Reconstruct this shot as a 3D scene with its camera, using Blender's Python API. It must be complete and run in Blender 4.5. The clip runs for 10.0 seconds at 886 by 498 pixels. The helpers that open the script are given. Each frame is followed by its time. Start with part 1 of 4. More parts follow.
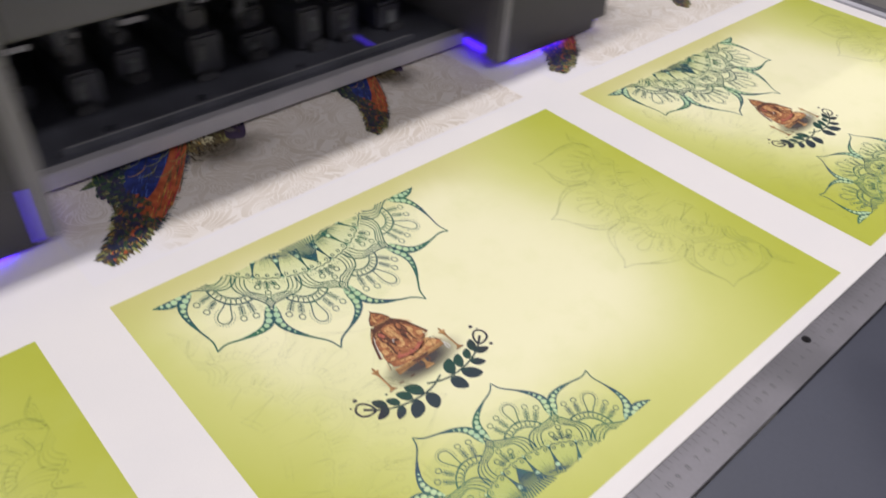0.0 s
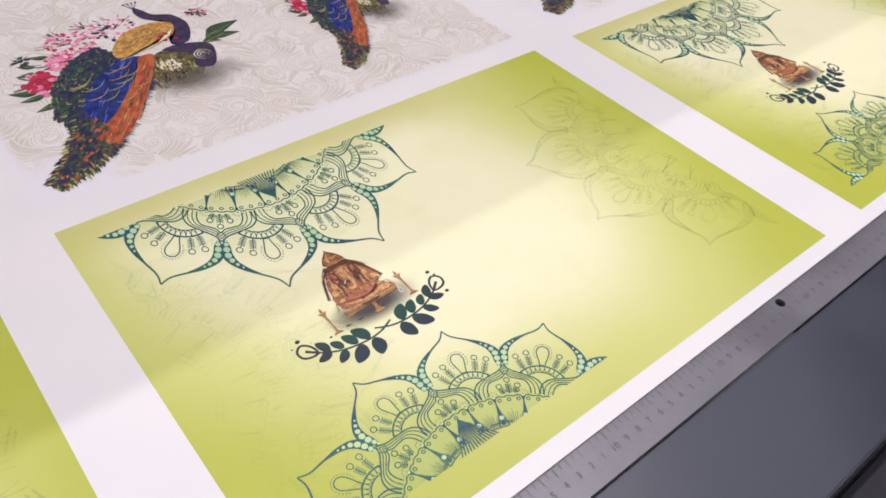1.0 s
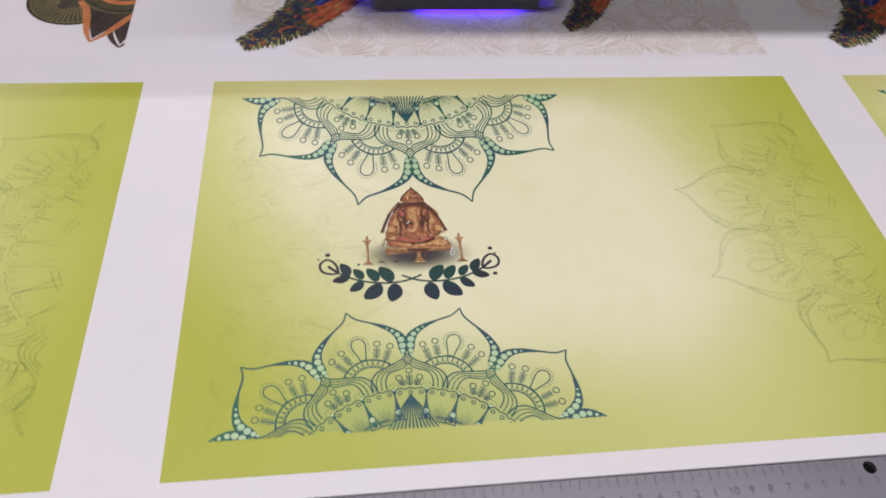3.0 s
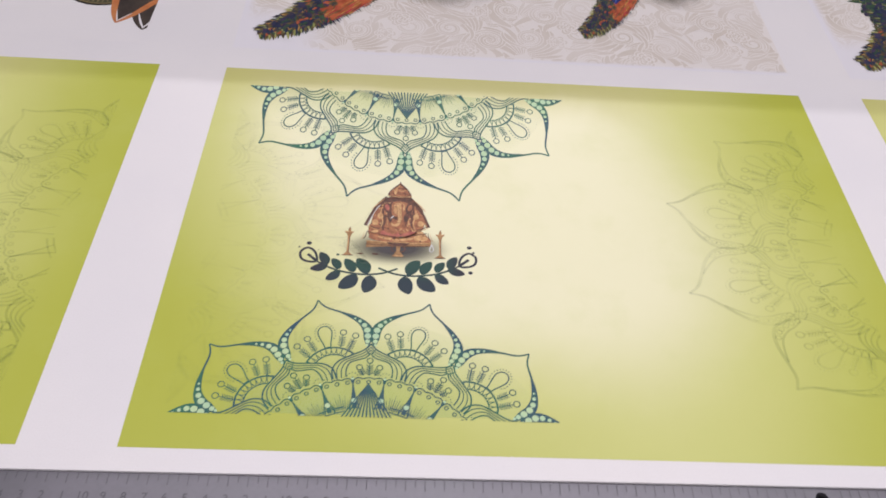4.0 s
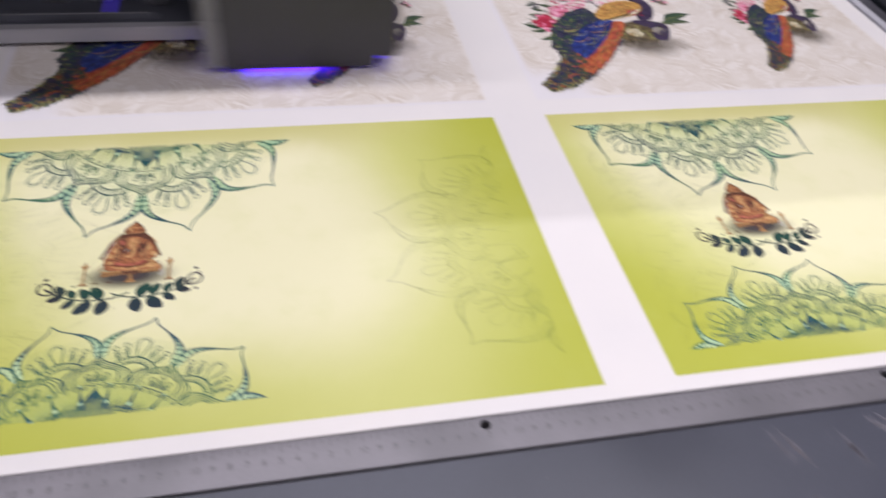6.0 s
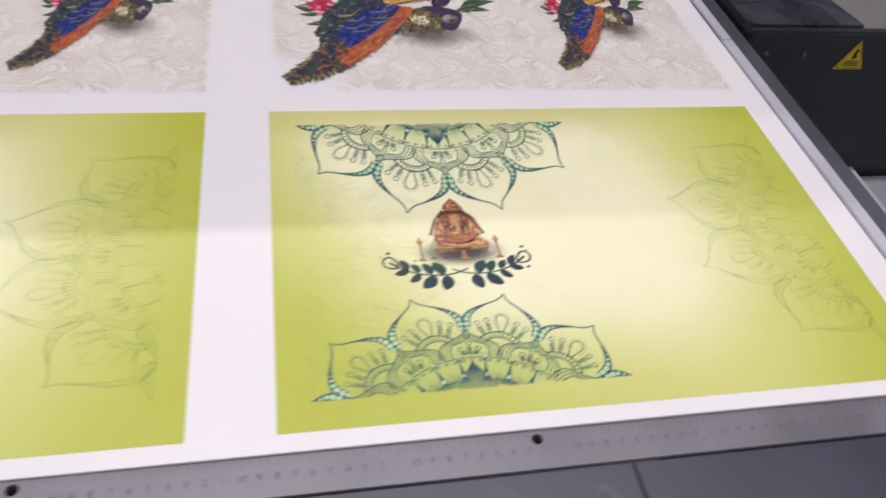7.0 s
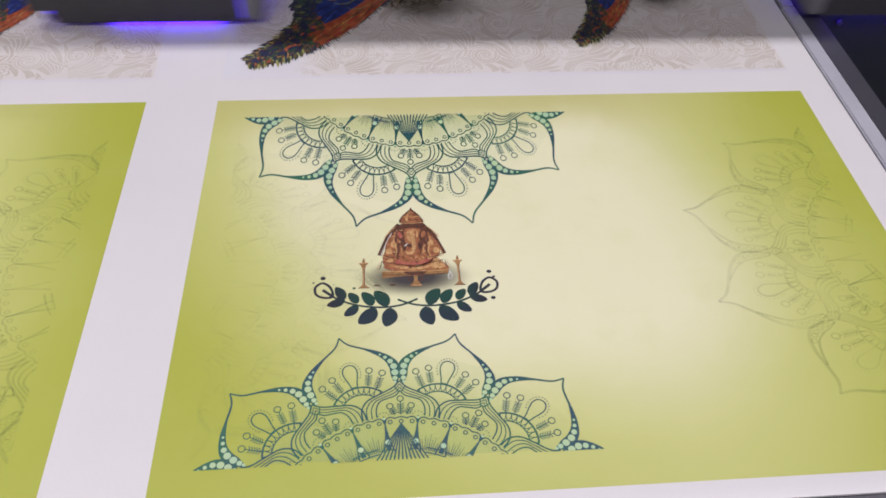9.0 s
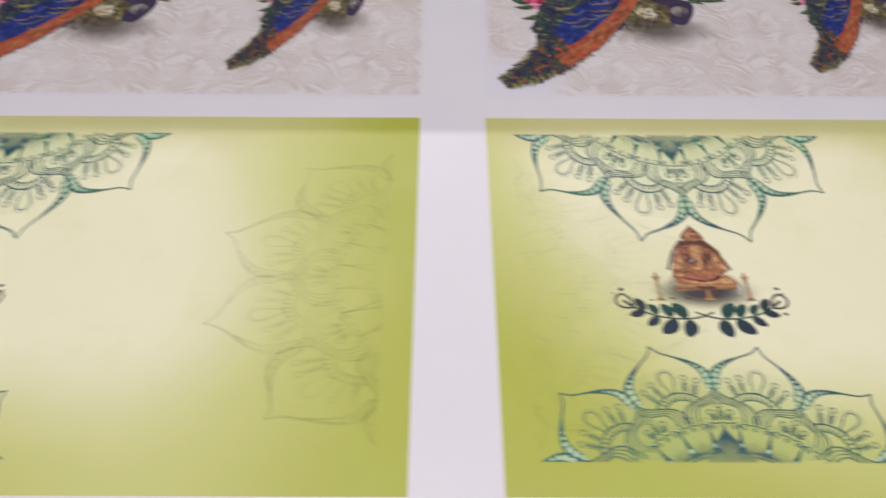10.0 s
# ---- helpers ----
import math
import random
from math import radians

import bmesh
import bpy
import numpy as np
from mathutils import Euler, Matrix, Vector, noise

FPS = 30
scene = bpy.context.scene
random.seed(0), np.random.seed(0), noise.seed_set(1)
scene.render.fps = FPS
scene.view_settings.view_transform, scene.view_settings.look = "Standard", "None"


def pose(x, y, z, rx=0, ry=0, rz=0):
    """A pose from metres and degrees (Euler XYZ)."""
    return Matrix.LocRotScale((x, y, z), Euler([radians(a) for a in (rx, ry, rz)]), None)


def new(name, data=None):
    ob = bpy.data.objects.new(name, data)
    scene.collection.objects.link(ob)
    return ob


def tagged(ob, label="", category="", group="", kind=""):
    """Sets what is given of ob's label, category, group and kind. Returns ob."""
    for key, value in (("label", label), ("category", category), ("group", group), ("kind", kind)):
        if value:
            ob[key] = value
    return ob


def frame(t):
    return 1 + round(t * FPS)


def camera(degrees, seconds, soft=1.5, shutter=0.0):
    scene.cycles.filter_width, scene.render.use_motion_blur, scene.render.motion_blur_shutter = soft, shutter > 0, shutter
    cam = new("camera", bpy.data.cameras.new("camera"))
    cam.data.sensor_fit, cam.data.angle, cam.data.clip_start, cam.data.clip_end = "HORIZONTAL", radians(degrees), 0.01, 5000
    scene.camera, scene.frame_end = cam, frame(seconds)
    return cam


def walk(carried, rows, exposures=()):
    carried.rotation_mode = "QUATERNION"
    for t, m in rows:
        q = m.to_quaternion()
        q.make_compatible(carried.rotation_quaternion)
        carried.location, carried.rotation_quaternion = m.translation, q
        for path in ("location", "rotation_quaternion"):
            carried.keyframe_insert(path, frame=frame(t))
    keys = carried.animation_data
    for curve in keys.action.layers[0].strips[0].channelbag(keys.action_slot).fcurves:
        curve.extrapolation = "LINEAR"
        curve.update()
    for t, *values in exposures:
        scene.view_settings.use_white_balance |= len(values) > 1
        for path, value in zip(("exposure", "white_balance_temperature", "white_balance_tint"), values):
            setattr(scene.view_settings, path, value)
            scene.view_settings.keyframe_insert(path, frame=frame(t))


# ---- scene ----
cam = camera(59.62, 10.0, soft=1.7, shutter=0.38)
# seconds, eye, turn
ROWS = [
    (0.0, -0.0990, -0.1148, 0.3963, 49.62, -2.95, -41.85),
    (0.5, -0.0978, -0.1358, 0.3951, 47.07, -4.16, -41.37),
    (1.0, -0.0589, -0.1290, 0.3774, 45.80, -4.28, -39.18),
    (1.5, -0.0493, -0.1228, 0.3782, 44.84, -3.82, -35.49),
    (2.0, -0.0373, -0.1168, 0.3734, 43.16, -4.02, -29.75),
    (2.5, 0.0303, -0.1290, 0.3768, 41.01, -4.25, -16.80),
    (2.7, 0.0649, -0.1475, 0.3689, 41.01, -4.00, -11.41),
    (3.8, 0.1289, -0.1936, 0.3825, 40.18, -3.90, -1.24),
    (4.0, 0.1444, -0.1786, 0.3806, 40.04, -3.57, -0.10),
    (4.5, 0.1568, -0.1699, 0.3778, 40.22, -2.51, 1.74),
    (5.0, 0.1649, -0.1773, 0.3989, 42.60, -1.77, 1.37),
    (5.5, 0.1909, -0.1953, 0.4205, 45.80, -2.68, -3.32),
    (6.0, 0.2524, -0.2814, 0.4198, 46.22, -4.76, -11.26),
    (6.2, 0.2908, -0.3003, 0.4259, 45.86, -5.30, -12.84),
    (7.3, 0.5782, -0.2151, 0.4007, 43.64, -6.12, -8.30),
    (7.5, 0.5917, -0.1983, 0.3918, 43.27, -5.61, -7.72),
    (8.0, 0.6112, -0.1658, 0.3781, 42.59, -4.21, -6.57),
    (8.5, 0.6207, -0.1580, 0.3708, 41.77, -3.12, -5.60),
    (9.0, 0.6295, -0.1595, 0.3717, 41.12, -2.14, -4.35),
    (9.5, 0.5839, -0.1575, 0.3762, 40.31, -1.69, -2.96),
    (10.0, 0.4746, -0.1741, 0.3980, 41.43, -0.26, 0.12),
]
# the clip's own automatic exposure, in stops
EXPOSURES = [(0.0, 0.10, 6750, 5), (0.5, 0.13, 6600, 10), (1.0, 0.06, 6550, 10), (1.5, -0.12, 6600, 10), (2.0, -0.16, 6700, 10), (2.5, -0.19, 6500, 10), (4.0, -0.22, 6500, 10), (4.5, -0.31, 6500, 10), (5.0, -0.42, 6450, 10), (5.5, -0.15, 6500, 10), (6.0, 0.07, 6500, 10), (6.2, 0.07, 6500, 10), (7.5, -0.14, 6500, 10), (8.0, -0.21, 6500, 10), (8.5, -0.21, 6450, 10), (9.0, -0.14, 6420, 10), (9.5, -0.21, 6380, 10), (10.0, -0.34, 6420, 10)]
walk(cam, [(t, pose(x, y, z, rx, ry, rz)) for t, x, y, z, rx, ry, rz in ROWS], EXPOSURES)

# ---- world, lights, exposure ----
world = bpy.data.worlds.new("room_air")
scene.world = world
world.use_nodes = True
world.node_tree.nodes["Background"].inputs["Color"].default_value = (0.5, 0.5, 0.55, 1)
world.node_tree.nodes["Background"].inputs["Strength"].default_value = 0.1


def tube_lamp(x, y, z, length, width, watts, colour):
    """A row of unseen ceiling tubes along x that shines down."""
    data = bpy.data.lights.new("unseen_tube_light", "AREA")
    data.shape, data.size, data.size_y, data.energy, data.color = "RECTANGLE", length, width, watts, colour
    ob = new("unseen_tube_light", data)
    ob.matrix_world = pose(x, y, z)
    return ob


tube_lamp(0.50, 0.60, 2.46, 2.4, 0.10, 44, (1.0, 0.963, 1.0))
# added fill from the front, with no known lamp behind it
tube_lamp(0.65, -1.7, 2.46, 2.4, 0.25, 40, (1.0, 0.963, 1.0))
tube_lamp(0.4, 3.2, 2.46, 2.4, 0.05, 64, (1.0, 0.963, 1.0))


# ---- materials ----
def srgb(r, g, b):
    return tuple(((c / 255 + 0.055) / 1.055) ** 2.4 if c > 10 else c / 3294.6 for c in (r, g, b)) + (1,)


class Mat:
    """A node material with short ways to add nodes."""

    def __init__(self, name, rough=0.5, metal=0.0, spec=0.5):
        self.m = bpy.data.materials.new(name)
        self.m.use_nodes = True
        self.t = self.m.node_tree
        self.b = self.t.nodes["Principled BSDF"]
        self.b.inputs["Roughness"].default_value = rough
        self.b.inputs["Metallic"].default_value = metal
        self.b.inputs["Specular IOR Level"].default_value = spec


    def link(self, a, b):
        self.t.links.new(a, b)

    def val(self, x, socket):
        if isinstance(x, (int, float)):
            socket.default_value = x
        else:
            self.link(x, socket)

    def math(self, op, a, b=0.0, c=0.0, clamp=False):
        nd = self.t.nodes.new("ShaderNodeMath")
        nd.operation, nd.use_clamp = op, clamp
        for i, x in enumerate((a, b, c)):
            self.val(x, nd.inputs[i])
        return nd.outputs[0]

    def smooth(self, x, lo, hi):
        nd = self.t.nodes.new("ShaderNodeMapRange")
        nd.interpolation_type = "SMOOTHSTEP"
        self.val(x, nd.inputs[0])
        if lo <= hi:
            nd.inputs[1].default_value, nd.inputs[2].default_value = lo, hi
        else:
            nd.inputs[1].default_value, nd.inputs[2].default_value = hi, lo
            nd.inputs[3].default_value, nd.inputs[4].default_value = 1, 0
        return nd.outputs[0]

    def mix(self, fac, a, b, blend="MIX"):
        nd = self.t.nodes.new("ShaderNodeMix")
        nd.data_type, nd.blend_type = "RGBA", blend
        self.val(fac, nd.inputs[0])
        for x, s in ((a, nd.inputs[6]), (b, nd.inputs[7])):
            if isinstance(x, tuple):
                s.default_value = x
            else:
                self.link(x, s)
        return nd.outputs[2]

    def noise(self, scale, detail=3.0, rough=0.5, coord=None, distort=0.0):
        nd = self.t.nodes.new("ShaderNodeTexNoise")
        nd.inputs["Scale"].default_value, nd.inputs["Detail"].default_value = scale, detail
        nd.inputs["Roughness"].default_value, nd.inputs["Distortion"].default_value = rough, distort
        self.link(coord if coord else self.coords(), nd.inputs["Vector"])
        return nd.outputs[0]

    def coords(self, which="Object"):
        return self.t.nodes.new("ShaderNodeTexCoord").outputs[which]

    def xyz(self, which="Object"):
        nd = self.t.nodes.new("ShaderNodeSeparateXYZ")
        self.link(self.coords(which), nd.inputs[0])
        return nd.outputs

    def bump(self, height, strength, distance):
        nd = self.t.nodes.new("ShaderNodeBump")
        nd.inputs["Strength"].default_value, nd.inputs["Distance"].default_value = strength, distance
        self.link(height, nd.inputs["Height"])
        self.link(nd.outputs[0], self.b.inputs["Normal"])

    def base(self, colour):
        if isinstance(colour, tuple):
            self.b.inputs["Base Color"].default_value = colour
        else:
            self.link(colour, self.b.inputs["Base Color"])
        return self.m


def speckled(name, a, b, scale, rough=0.5, metal=0.0, spec=0.5, fine=900.0, bump=0.05):
    """Two close tones in soft patches, with fine grain and slight relief."""
    k = Mat(name, rough, metal, spec)
    patch = k.smooth(k.noise(scale, 4), 0.3, 0.7)
    grain = k.noise(fine, 2)
    colour = k.mix(patch, a, b)
    colour = k.mix(k.math("MULTIPLY", k.smooth(grain, 0.35, 0.75), 0.12), colour, tuple(c * 0.6 for c in b[:3]) + (1,))
    k.link(k.math("MULTIPLY_ADD", patch, 0.15, rough - 0.08), k.b.inputs["Roughness"])
    k.bump(grain, bump, 0.0005)
    return k.base(colour)


SHEET = speckled("white_vinyl", srgb(227, 223, 227), srgb(232, 227, 229), 6, 0.42, spec=0.35, fine=1500, bump=0.02)
CARD_W, CARD_H, PITCH = 0.457, 0.3183, 0.5095


def green_print():
    k = Mat("green_print", 0.4, spec=0.35)
    x, y, _ = k.xyz()
    u, v = k.math("DIVIDE", x, CARD_W), k.math("DIVIDE", y, CARD_H)
    wob = k.math("MULTIPLY_ADD", k.noise(9, 4, 0.55, distort=0.4), 0.24, -0.12)
    uu = k.math("ADD", u, k.math("MULTIPLY", wob, 0.35))
    vv = k.math("ADD", v, k.math("MULTIPLY", wob, 0.4))
    # green comes in from the right edge, the lower left and the top right
    right = k.smooth(k.math("ADD", uu, k.math("MULTIPLY", k.math("ABSOLUTE", k.math("SUBTRACT", v, 0.42)), 0.14)), 0.57, 1.12)
    left = k.math("MULTIPLY", k.smooth(uu, 0.40, -0.06), k.smooth(vv, 0.85, 0.15))
    bottom = k.math("MULTIPLY", k.math("MULTIPLY", k.smooth(vv, 0.38, -0.06), 0.86), k.math("MULTIPLY_ADD", k.smooth(uu, 0.85, 0.25), 0.58, 0.42))
    edge = k.math("MULTIPLY", k.smooth(uu, 0.17, -0.04), 0.55)
    top = k.math("MULTIPLY", k.smooth(vv, 0.82, 1.0), 0.85)
    spare = [k.math("SUBTRACT", 1.0, q) for q in (right, left, bottom, edge)]
    g = k.math("SUBTRACT", 1.0, k.math("MULTIPLY", k.math("MULTIPLY", spare[0], spare[1]), k.math("MULTIPLY", spare[2], spare[3])))
    cream, lime, olive = srgb(238, 234, 198), srgb(206, 207, 131), srgb(177, 182, 67)
    colour = k.mix(k.smooth(g, 0.0, 0.55), cream, lime)
    colour = k.mix(k.math("MULTIPLY", k.smooth(g, 0.4, 1.0), 0.95), colour, olive)
    colour = k.mix(k.math("MULTIPLY", top, k.smooth(uu, 0.95, 0.6)), colour, srgb(199, 194, 124))
    colour = k.mix(k.math("MULTIPLY", k.smooth(k.noise(26, 5, 0.6), 0.45, 0.8), 0.16), colour, srgb(196, 204, 118))
    k.bump(k.noise(2500, 1), 0.02, 0.0003)
    return k.base(colour)


GREEN = green_print()


def scroll_ground(k, most=0.0, tint=(255, 255, 255)):
    """Cream that turns white at the card's rim and lower left corner, with a tint laid on it in soft patches."""
    x, y, _ = k.xyz()
    corner = k.math("MAXIMUM", k.smooth(x, 0.045, 0.085), k.smooth(y, 0.035, 0.075))
    rim = k.math("MULTIPLY", k.smooth(x, 0.002, 0.012), k.smooth(y, 0.001, 0.006))
    there = k.math("MULTIPLY", corner, rim)
    colour = k.mix(there, srgb(226, 222, 229), srgb(226, 219, 217))
    if most:
        tone = k.math("MULTIPLY_ADD", k.smooth(k.noise(16, 3, 0.5), 0.3, 0.68), most * 0.6, most * 0.4)
        colour = k.mix(k.math("MULTIPLY", tone, there), colour, srgb(*tint))
    return k.base(colour)


CREAM = scroll_ground(Mat("cream_print", 0.42, spec=0.35))
ALU = speckled("brushed_aluminium", srgb(120, 118, 126), srgb(135, 132, 140), 9, 0.42, 0.75, fine=500)
DECK = speckled("slate_painted_steel", srgb(60, 62, 75), srgb(70, 72, 86), 5, 0.38, 0.1, fine=300)
HOUSING = speckled("near_black_painted_steel", srgb(49, 48, 55), srgb(57, 55, 63), 8, 0.5, 0.0, fine=350)
DARK = speckled("charcoal_painted_steel", srgb(62, 62, 68), srgb(71, 71, 77), 8, 0.45, 0.0, fine=350)
BLACK = speckled("black_painted_steel", srgb(27, 32, 40), srgb(34, 39, 48), 7, 0.58, 0.0, fine=300)
PITCH_BLACK = speckled("matt_black_plastic", srgb(58, 59, 68), srgb(76, 77, 88), 20, 0.5, 0.0, fine=300)
APRON = speckled("blue_black_painted_steel", srgb(28, 27, 36), srgb(35, 34, 44), 6, 0.55, fine=300)
FASCIA = speckled("fascia_grey", srgb(74, 73, 80), srgb(84, 83, 90), 8, 0.45, fine=350)
POST = speckled("mid_grey_painted_steel", srgb(108, 107, 114), srgb(122, 120, 128), 8, 0.45, 0.1, fine=350)
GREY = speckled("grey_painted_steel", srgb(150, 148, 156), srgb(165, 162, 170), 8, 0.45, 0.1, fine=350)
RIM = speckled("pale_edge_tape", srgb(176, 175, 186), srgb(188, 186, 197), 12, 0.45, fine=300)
RAIL = speckled("dull_grey_rail", srgb(76, 75, 83), srgb(88, 86, 95), 9, 0.45, 0.2, fine=400)
WALL = speckled("white_wall_paint", srgb(205, 203, 205), srgb(214, 212, 214), 2, 0.8, fine=120)
FLOOR = speckled("grey_floor_tile", srgb(120, 118, 116), srgb(134, 132, 130), 3, 0.5, fine=90)


def uv_glow(name, strength):
    k = Mat(name, 0.4)
    k.b.inputs["Emission Color"].default_value = (0.07, 0.012, 1.0, 1)
    k.b.inputs["Emission Strength"].default_value = strength
    return k.base((0.1, 0.1, 0.3, 1))


# the first is the lamp; the others glow in place of its spilled light
UV, UV_SOFT, UV_DIM = uv_glow("violet_uv_light", 12), uv_glow("violet_uv_spill_strip", 1.8), uv_glow("dim_violet_spill", 0.32)
UV_FRONT = uv_glow("violet_corner_spill", 0.9)


# ---- building blocks ----
def part(name, bm, material, parent=None, label=""):
    """Link a bmesh as one mesh object under a thing or a part."""
    mesh = bpy.data.meshes.new(name)
    bm.to_mesh(mesh)
    bm.free()
    for m in material if isinstance(material, (list, tuple)) else [material]:
        mesh.materials.append(m)
    ob = new(name, mesh)
    if parent:
        ob.parent = parent
    if label:
        tagged(ob, label)
    return ob


def box(x0, x1, y0, y1, z0, z1, bevel=0.0, bm=None, segments=2):
    bm = bm or bmesh.new()
    made = bmesh.ops.create_cube(bm, size=1.0)["verts"]
    for v in made:
        v.co = Vector((x0 + (v.co.x + 0.5) * (x1 - x0), y0 + (v.co.y + 0.5) * (y1 - y0), z0 + (v.co.z + 0.5) * (z1 - z0)))
    if bevel:
        edges = list({e for v in made for e in v.link_edges})
        bmesh.ops.bevel(bm, geom=edges, offset=bevel, segments=segments, affect="EDGES", clamp_overlap=True)
    return bm


def prism(outline, z0, z1, bm=None):
    """An outline of (x, y) drawn up from z0 to z1."""
    bm = bm or bmesh.new()
    low = [bm.verts.new((x, y, z0)) for x, y in outline]
    high = [bm.verts.new((x, y, z1)) for x, y in outline]
    bm.faces.new(high)
    bm.faces.new(low[::-1])
    n = len(outline)
    for i in range(n):
        bm.faces.new((low[i], low[(i + 1) % n], high[(i + 1) % n], high[i]))
    return bm


def front_prism(outline, y0, y1, bm=None):
    """An outline of (x, z) drawn back from y0 to y1."""
    bm = bm or bmesh.new()
    a = [bm.verts.new((x, y0, z)) for x, z in outline]
    b = [bm.verts.new((x, y1, z)) for x, z in outline]
    bm.faces.new(a)
    bm.faces.new(b[::-1])
    n = len(outline)
    for i in range(n):
        bm.faces.new((b[i], b[(i + 1) % n], a[(i + 1) % n], a[i]))
    bmesh.ops.recalc_face_normals(bm, faces=bm.faces)
    return bm


def rod(bm, a, b, r, sides=10):
    a, b = Vector(a), Vector(b)
    d = b - a
    m = Matrix.Translation((a + b) / 2) @ d.to_track_quat("Z", "Y").to_matrix().to_4x4()
    bmesh.ops.create_cone(bm, cap_ends=True, segments=sides, radius1=r, radius2=r, depth=d.length, matrix=m)
    return bm


def thing(name, label, category, at=(0, 0, 0), group="", kind=""):
    ob = new(name)
    ob.location = at
    return tagged(ob, label, category, group, kind)


# ---- room ----
def room():
    x0, x1, y0, y1, z0, z1 = -3.2, 3.6, -2.6, 4.2, -0.82, 2.52
    tagged(part("floor", box(x0, x1, y0, y1, z0 - 0.1, z0), FLOOR), "grey tiled workshop floor", "floor", kind="structure")
    tagged(part("ceiling", box(x0, x1, y0, y1, z1, z1 + 0.1), WALL), "plain white workshop ceiling", "ceiling", kind="structure")
    for n, b in (("wall_west", (x0 - 0.12, x0, y0, y1)), ("wall_east", (x1, x1 + 0.12, y0, y1)), ("wall_south", (x0 - 0.12, x1 + 0.12, y0 - 0.12, y0)), ("wall_north", (x0 - 0.12, x1 + 0.12, y1, y1 + 0.12))):
        tagged(part(n, box(*b, z0 - 0.1, z1 + 0.1), WALL), "plain off-white painted workshop wall", "wall", kind="structure")


room()


# ---- the flatbed ----
BED_W, BED_E, BED_N = -1.70, 0.9932, 1.45


def bed():
    b = thing("flatbed_table", "grey steel flatbed printer table under a white sheet", "printer bed")
    part("bed_plate", box(BED_W, 0.9943, -0.0125, BED_N, -0.05, -0.0022), ALU, b)
    for xa, xb in ((BED_W, 0.7215), (0.7228, 1.030)):
        part("front_deck", box(xa, xb, -0.119, -0.0392, -0.05, -0.0030, 0.0012), DECK, b, "slate grey painted steel front ledge")
    part("front_apron", box(BED_W, 1.030, -0.26, -0.1195, -0.30, -0.030, 0.003), APRON, b, "dark lower front panel")
    part("east_rail", box(1.0084, 1.0275, -0.0405, BED_N, -0.05, 0.0005, 0.0012), RAIL, b, "dull grey metal side rail")
    for y0, y1, d in ((-0.012, 0.437, 0.0), (0.4375, BED_N, 0.0016)):
        part("edge_strip", box(0.9944 + d, 1.0082, y0, y1, -0.03, 0.0020, 0.0010), RIM, b, "pale lavender edge strip")
    for x in (-1.5, 0.9):
        for y in (0.02, 1.3):
            part("leg", box(x - 0.05, x + 0.05, y - 0.05, y + 0.05, -0.82, -0.05, 0.004), DARK, b)
    return b


bed()


def sheet():
    """The white vinyl: front edge a little askew."""
    s = thing("printed_sheet", "large white vinyl sheet printed with rows of cards", "print sheet")
    part("vinyl", prism([(BED_W + 0.05, -0.0158), (BED_E, -0.0112), (BED_E + 0.001, BED_N - 0.06), (BED_W + 0.05, BED_N - 0.06)], -0.0018, 0.0), SHEET, s)
    return s


SHEET_THING = sheet()


def flat(outline, z=0.0, bm=None):
    bm = bm or bmesh.new()
    bm.faces.new([bm.verts.new((x, y, z)) for x, y in outline])
    return bm


def green_card(x):
    c = part("green_card", flat([(0, 0), (CARD_W, 0), (CARD_W, CARD_H), (0, CARD_H)]), GREEN, SHEET_THING, "lime green and cream card with teal floral line art")
    c.location = (x, 0, 0.00008)
    return c


GREEN_CARDS = [green_card(x) for x in (0, PITCH, 0.0013 - PITCH)]
ROW2 = 0.3445


def peacock_card(x):
    c = part("peacock_card", flat([(0, 0), (CARD_W, 0), (CARD_W, CARD_H), (0, CARD_H)]), CREAM, SHEET_THING, "pale cream card with scrollwork and two peacocks")
    c.location = (x, ROW2, 0.00008)
    return c


PEACOCK_CARDS = [peacock_card(x) for x in (0, PITCH)]


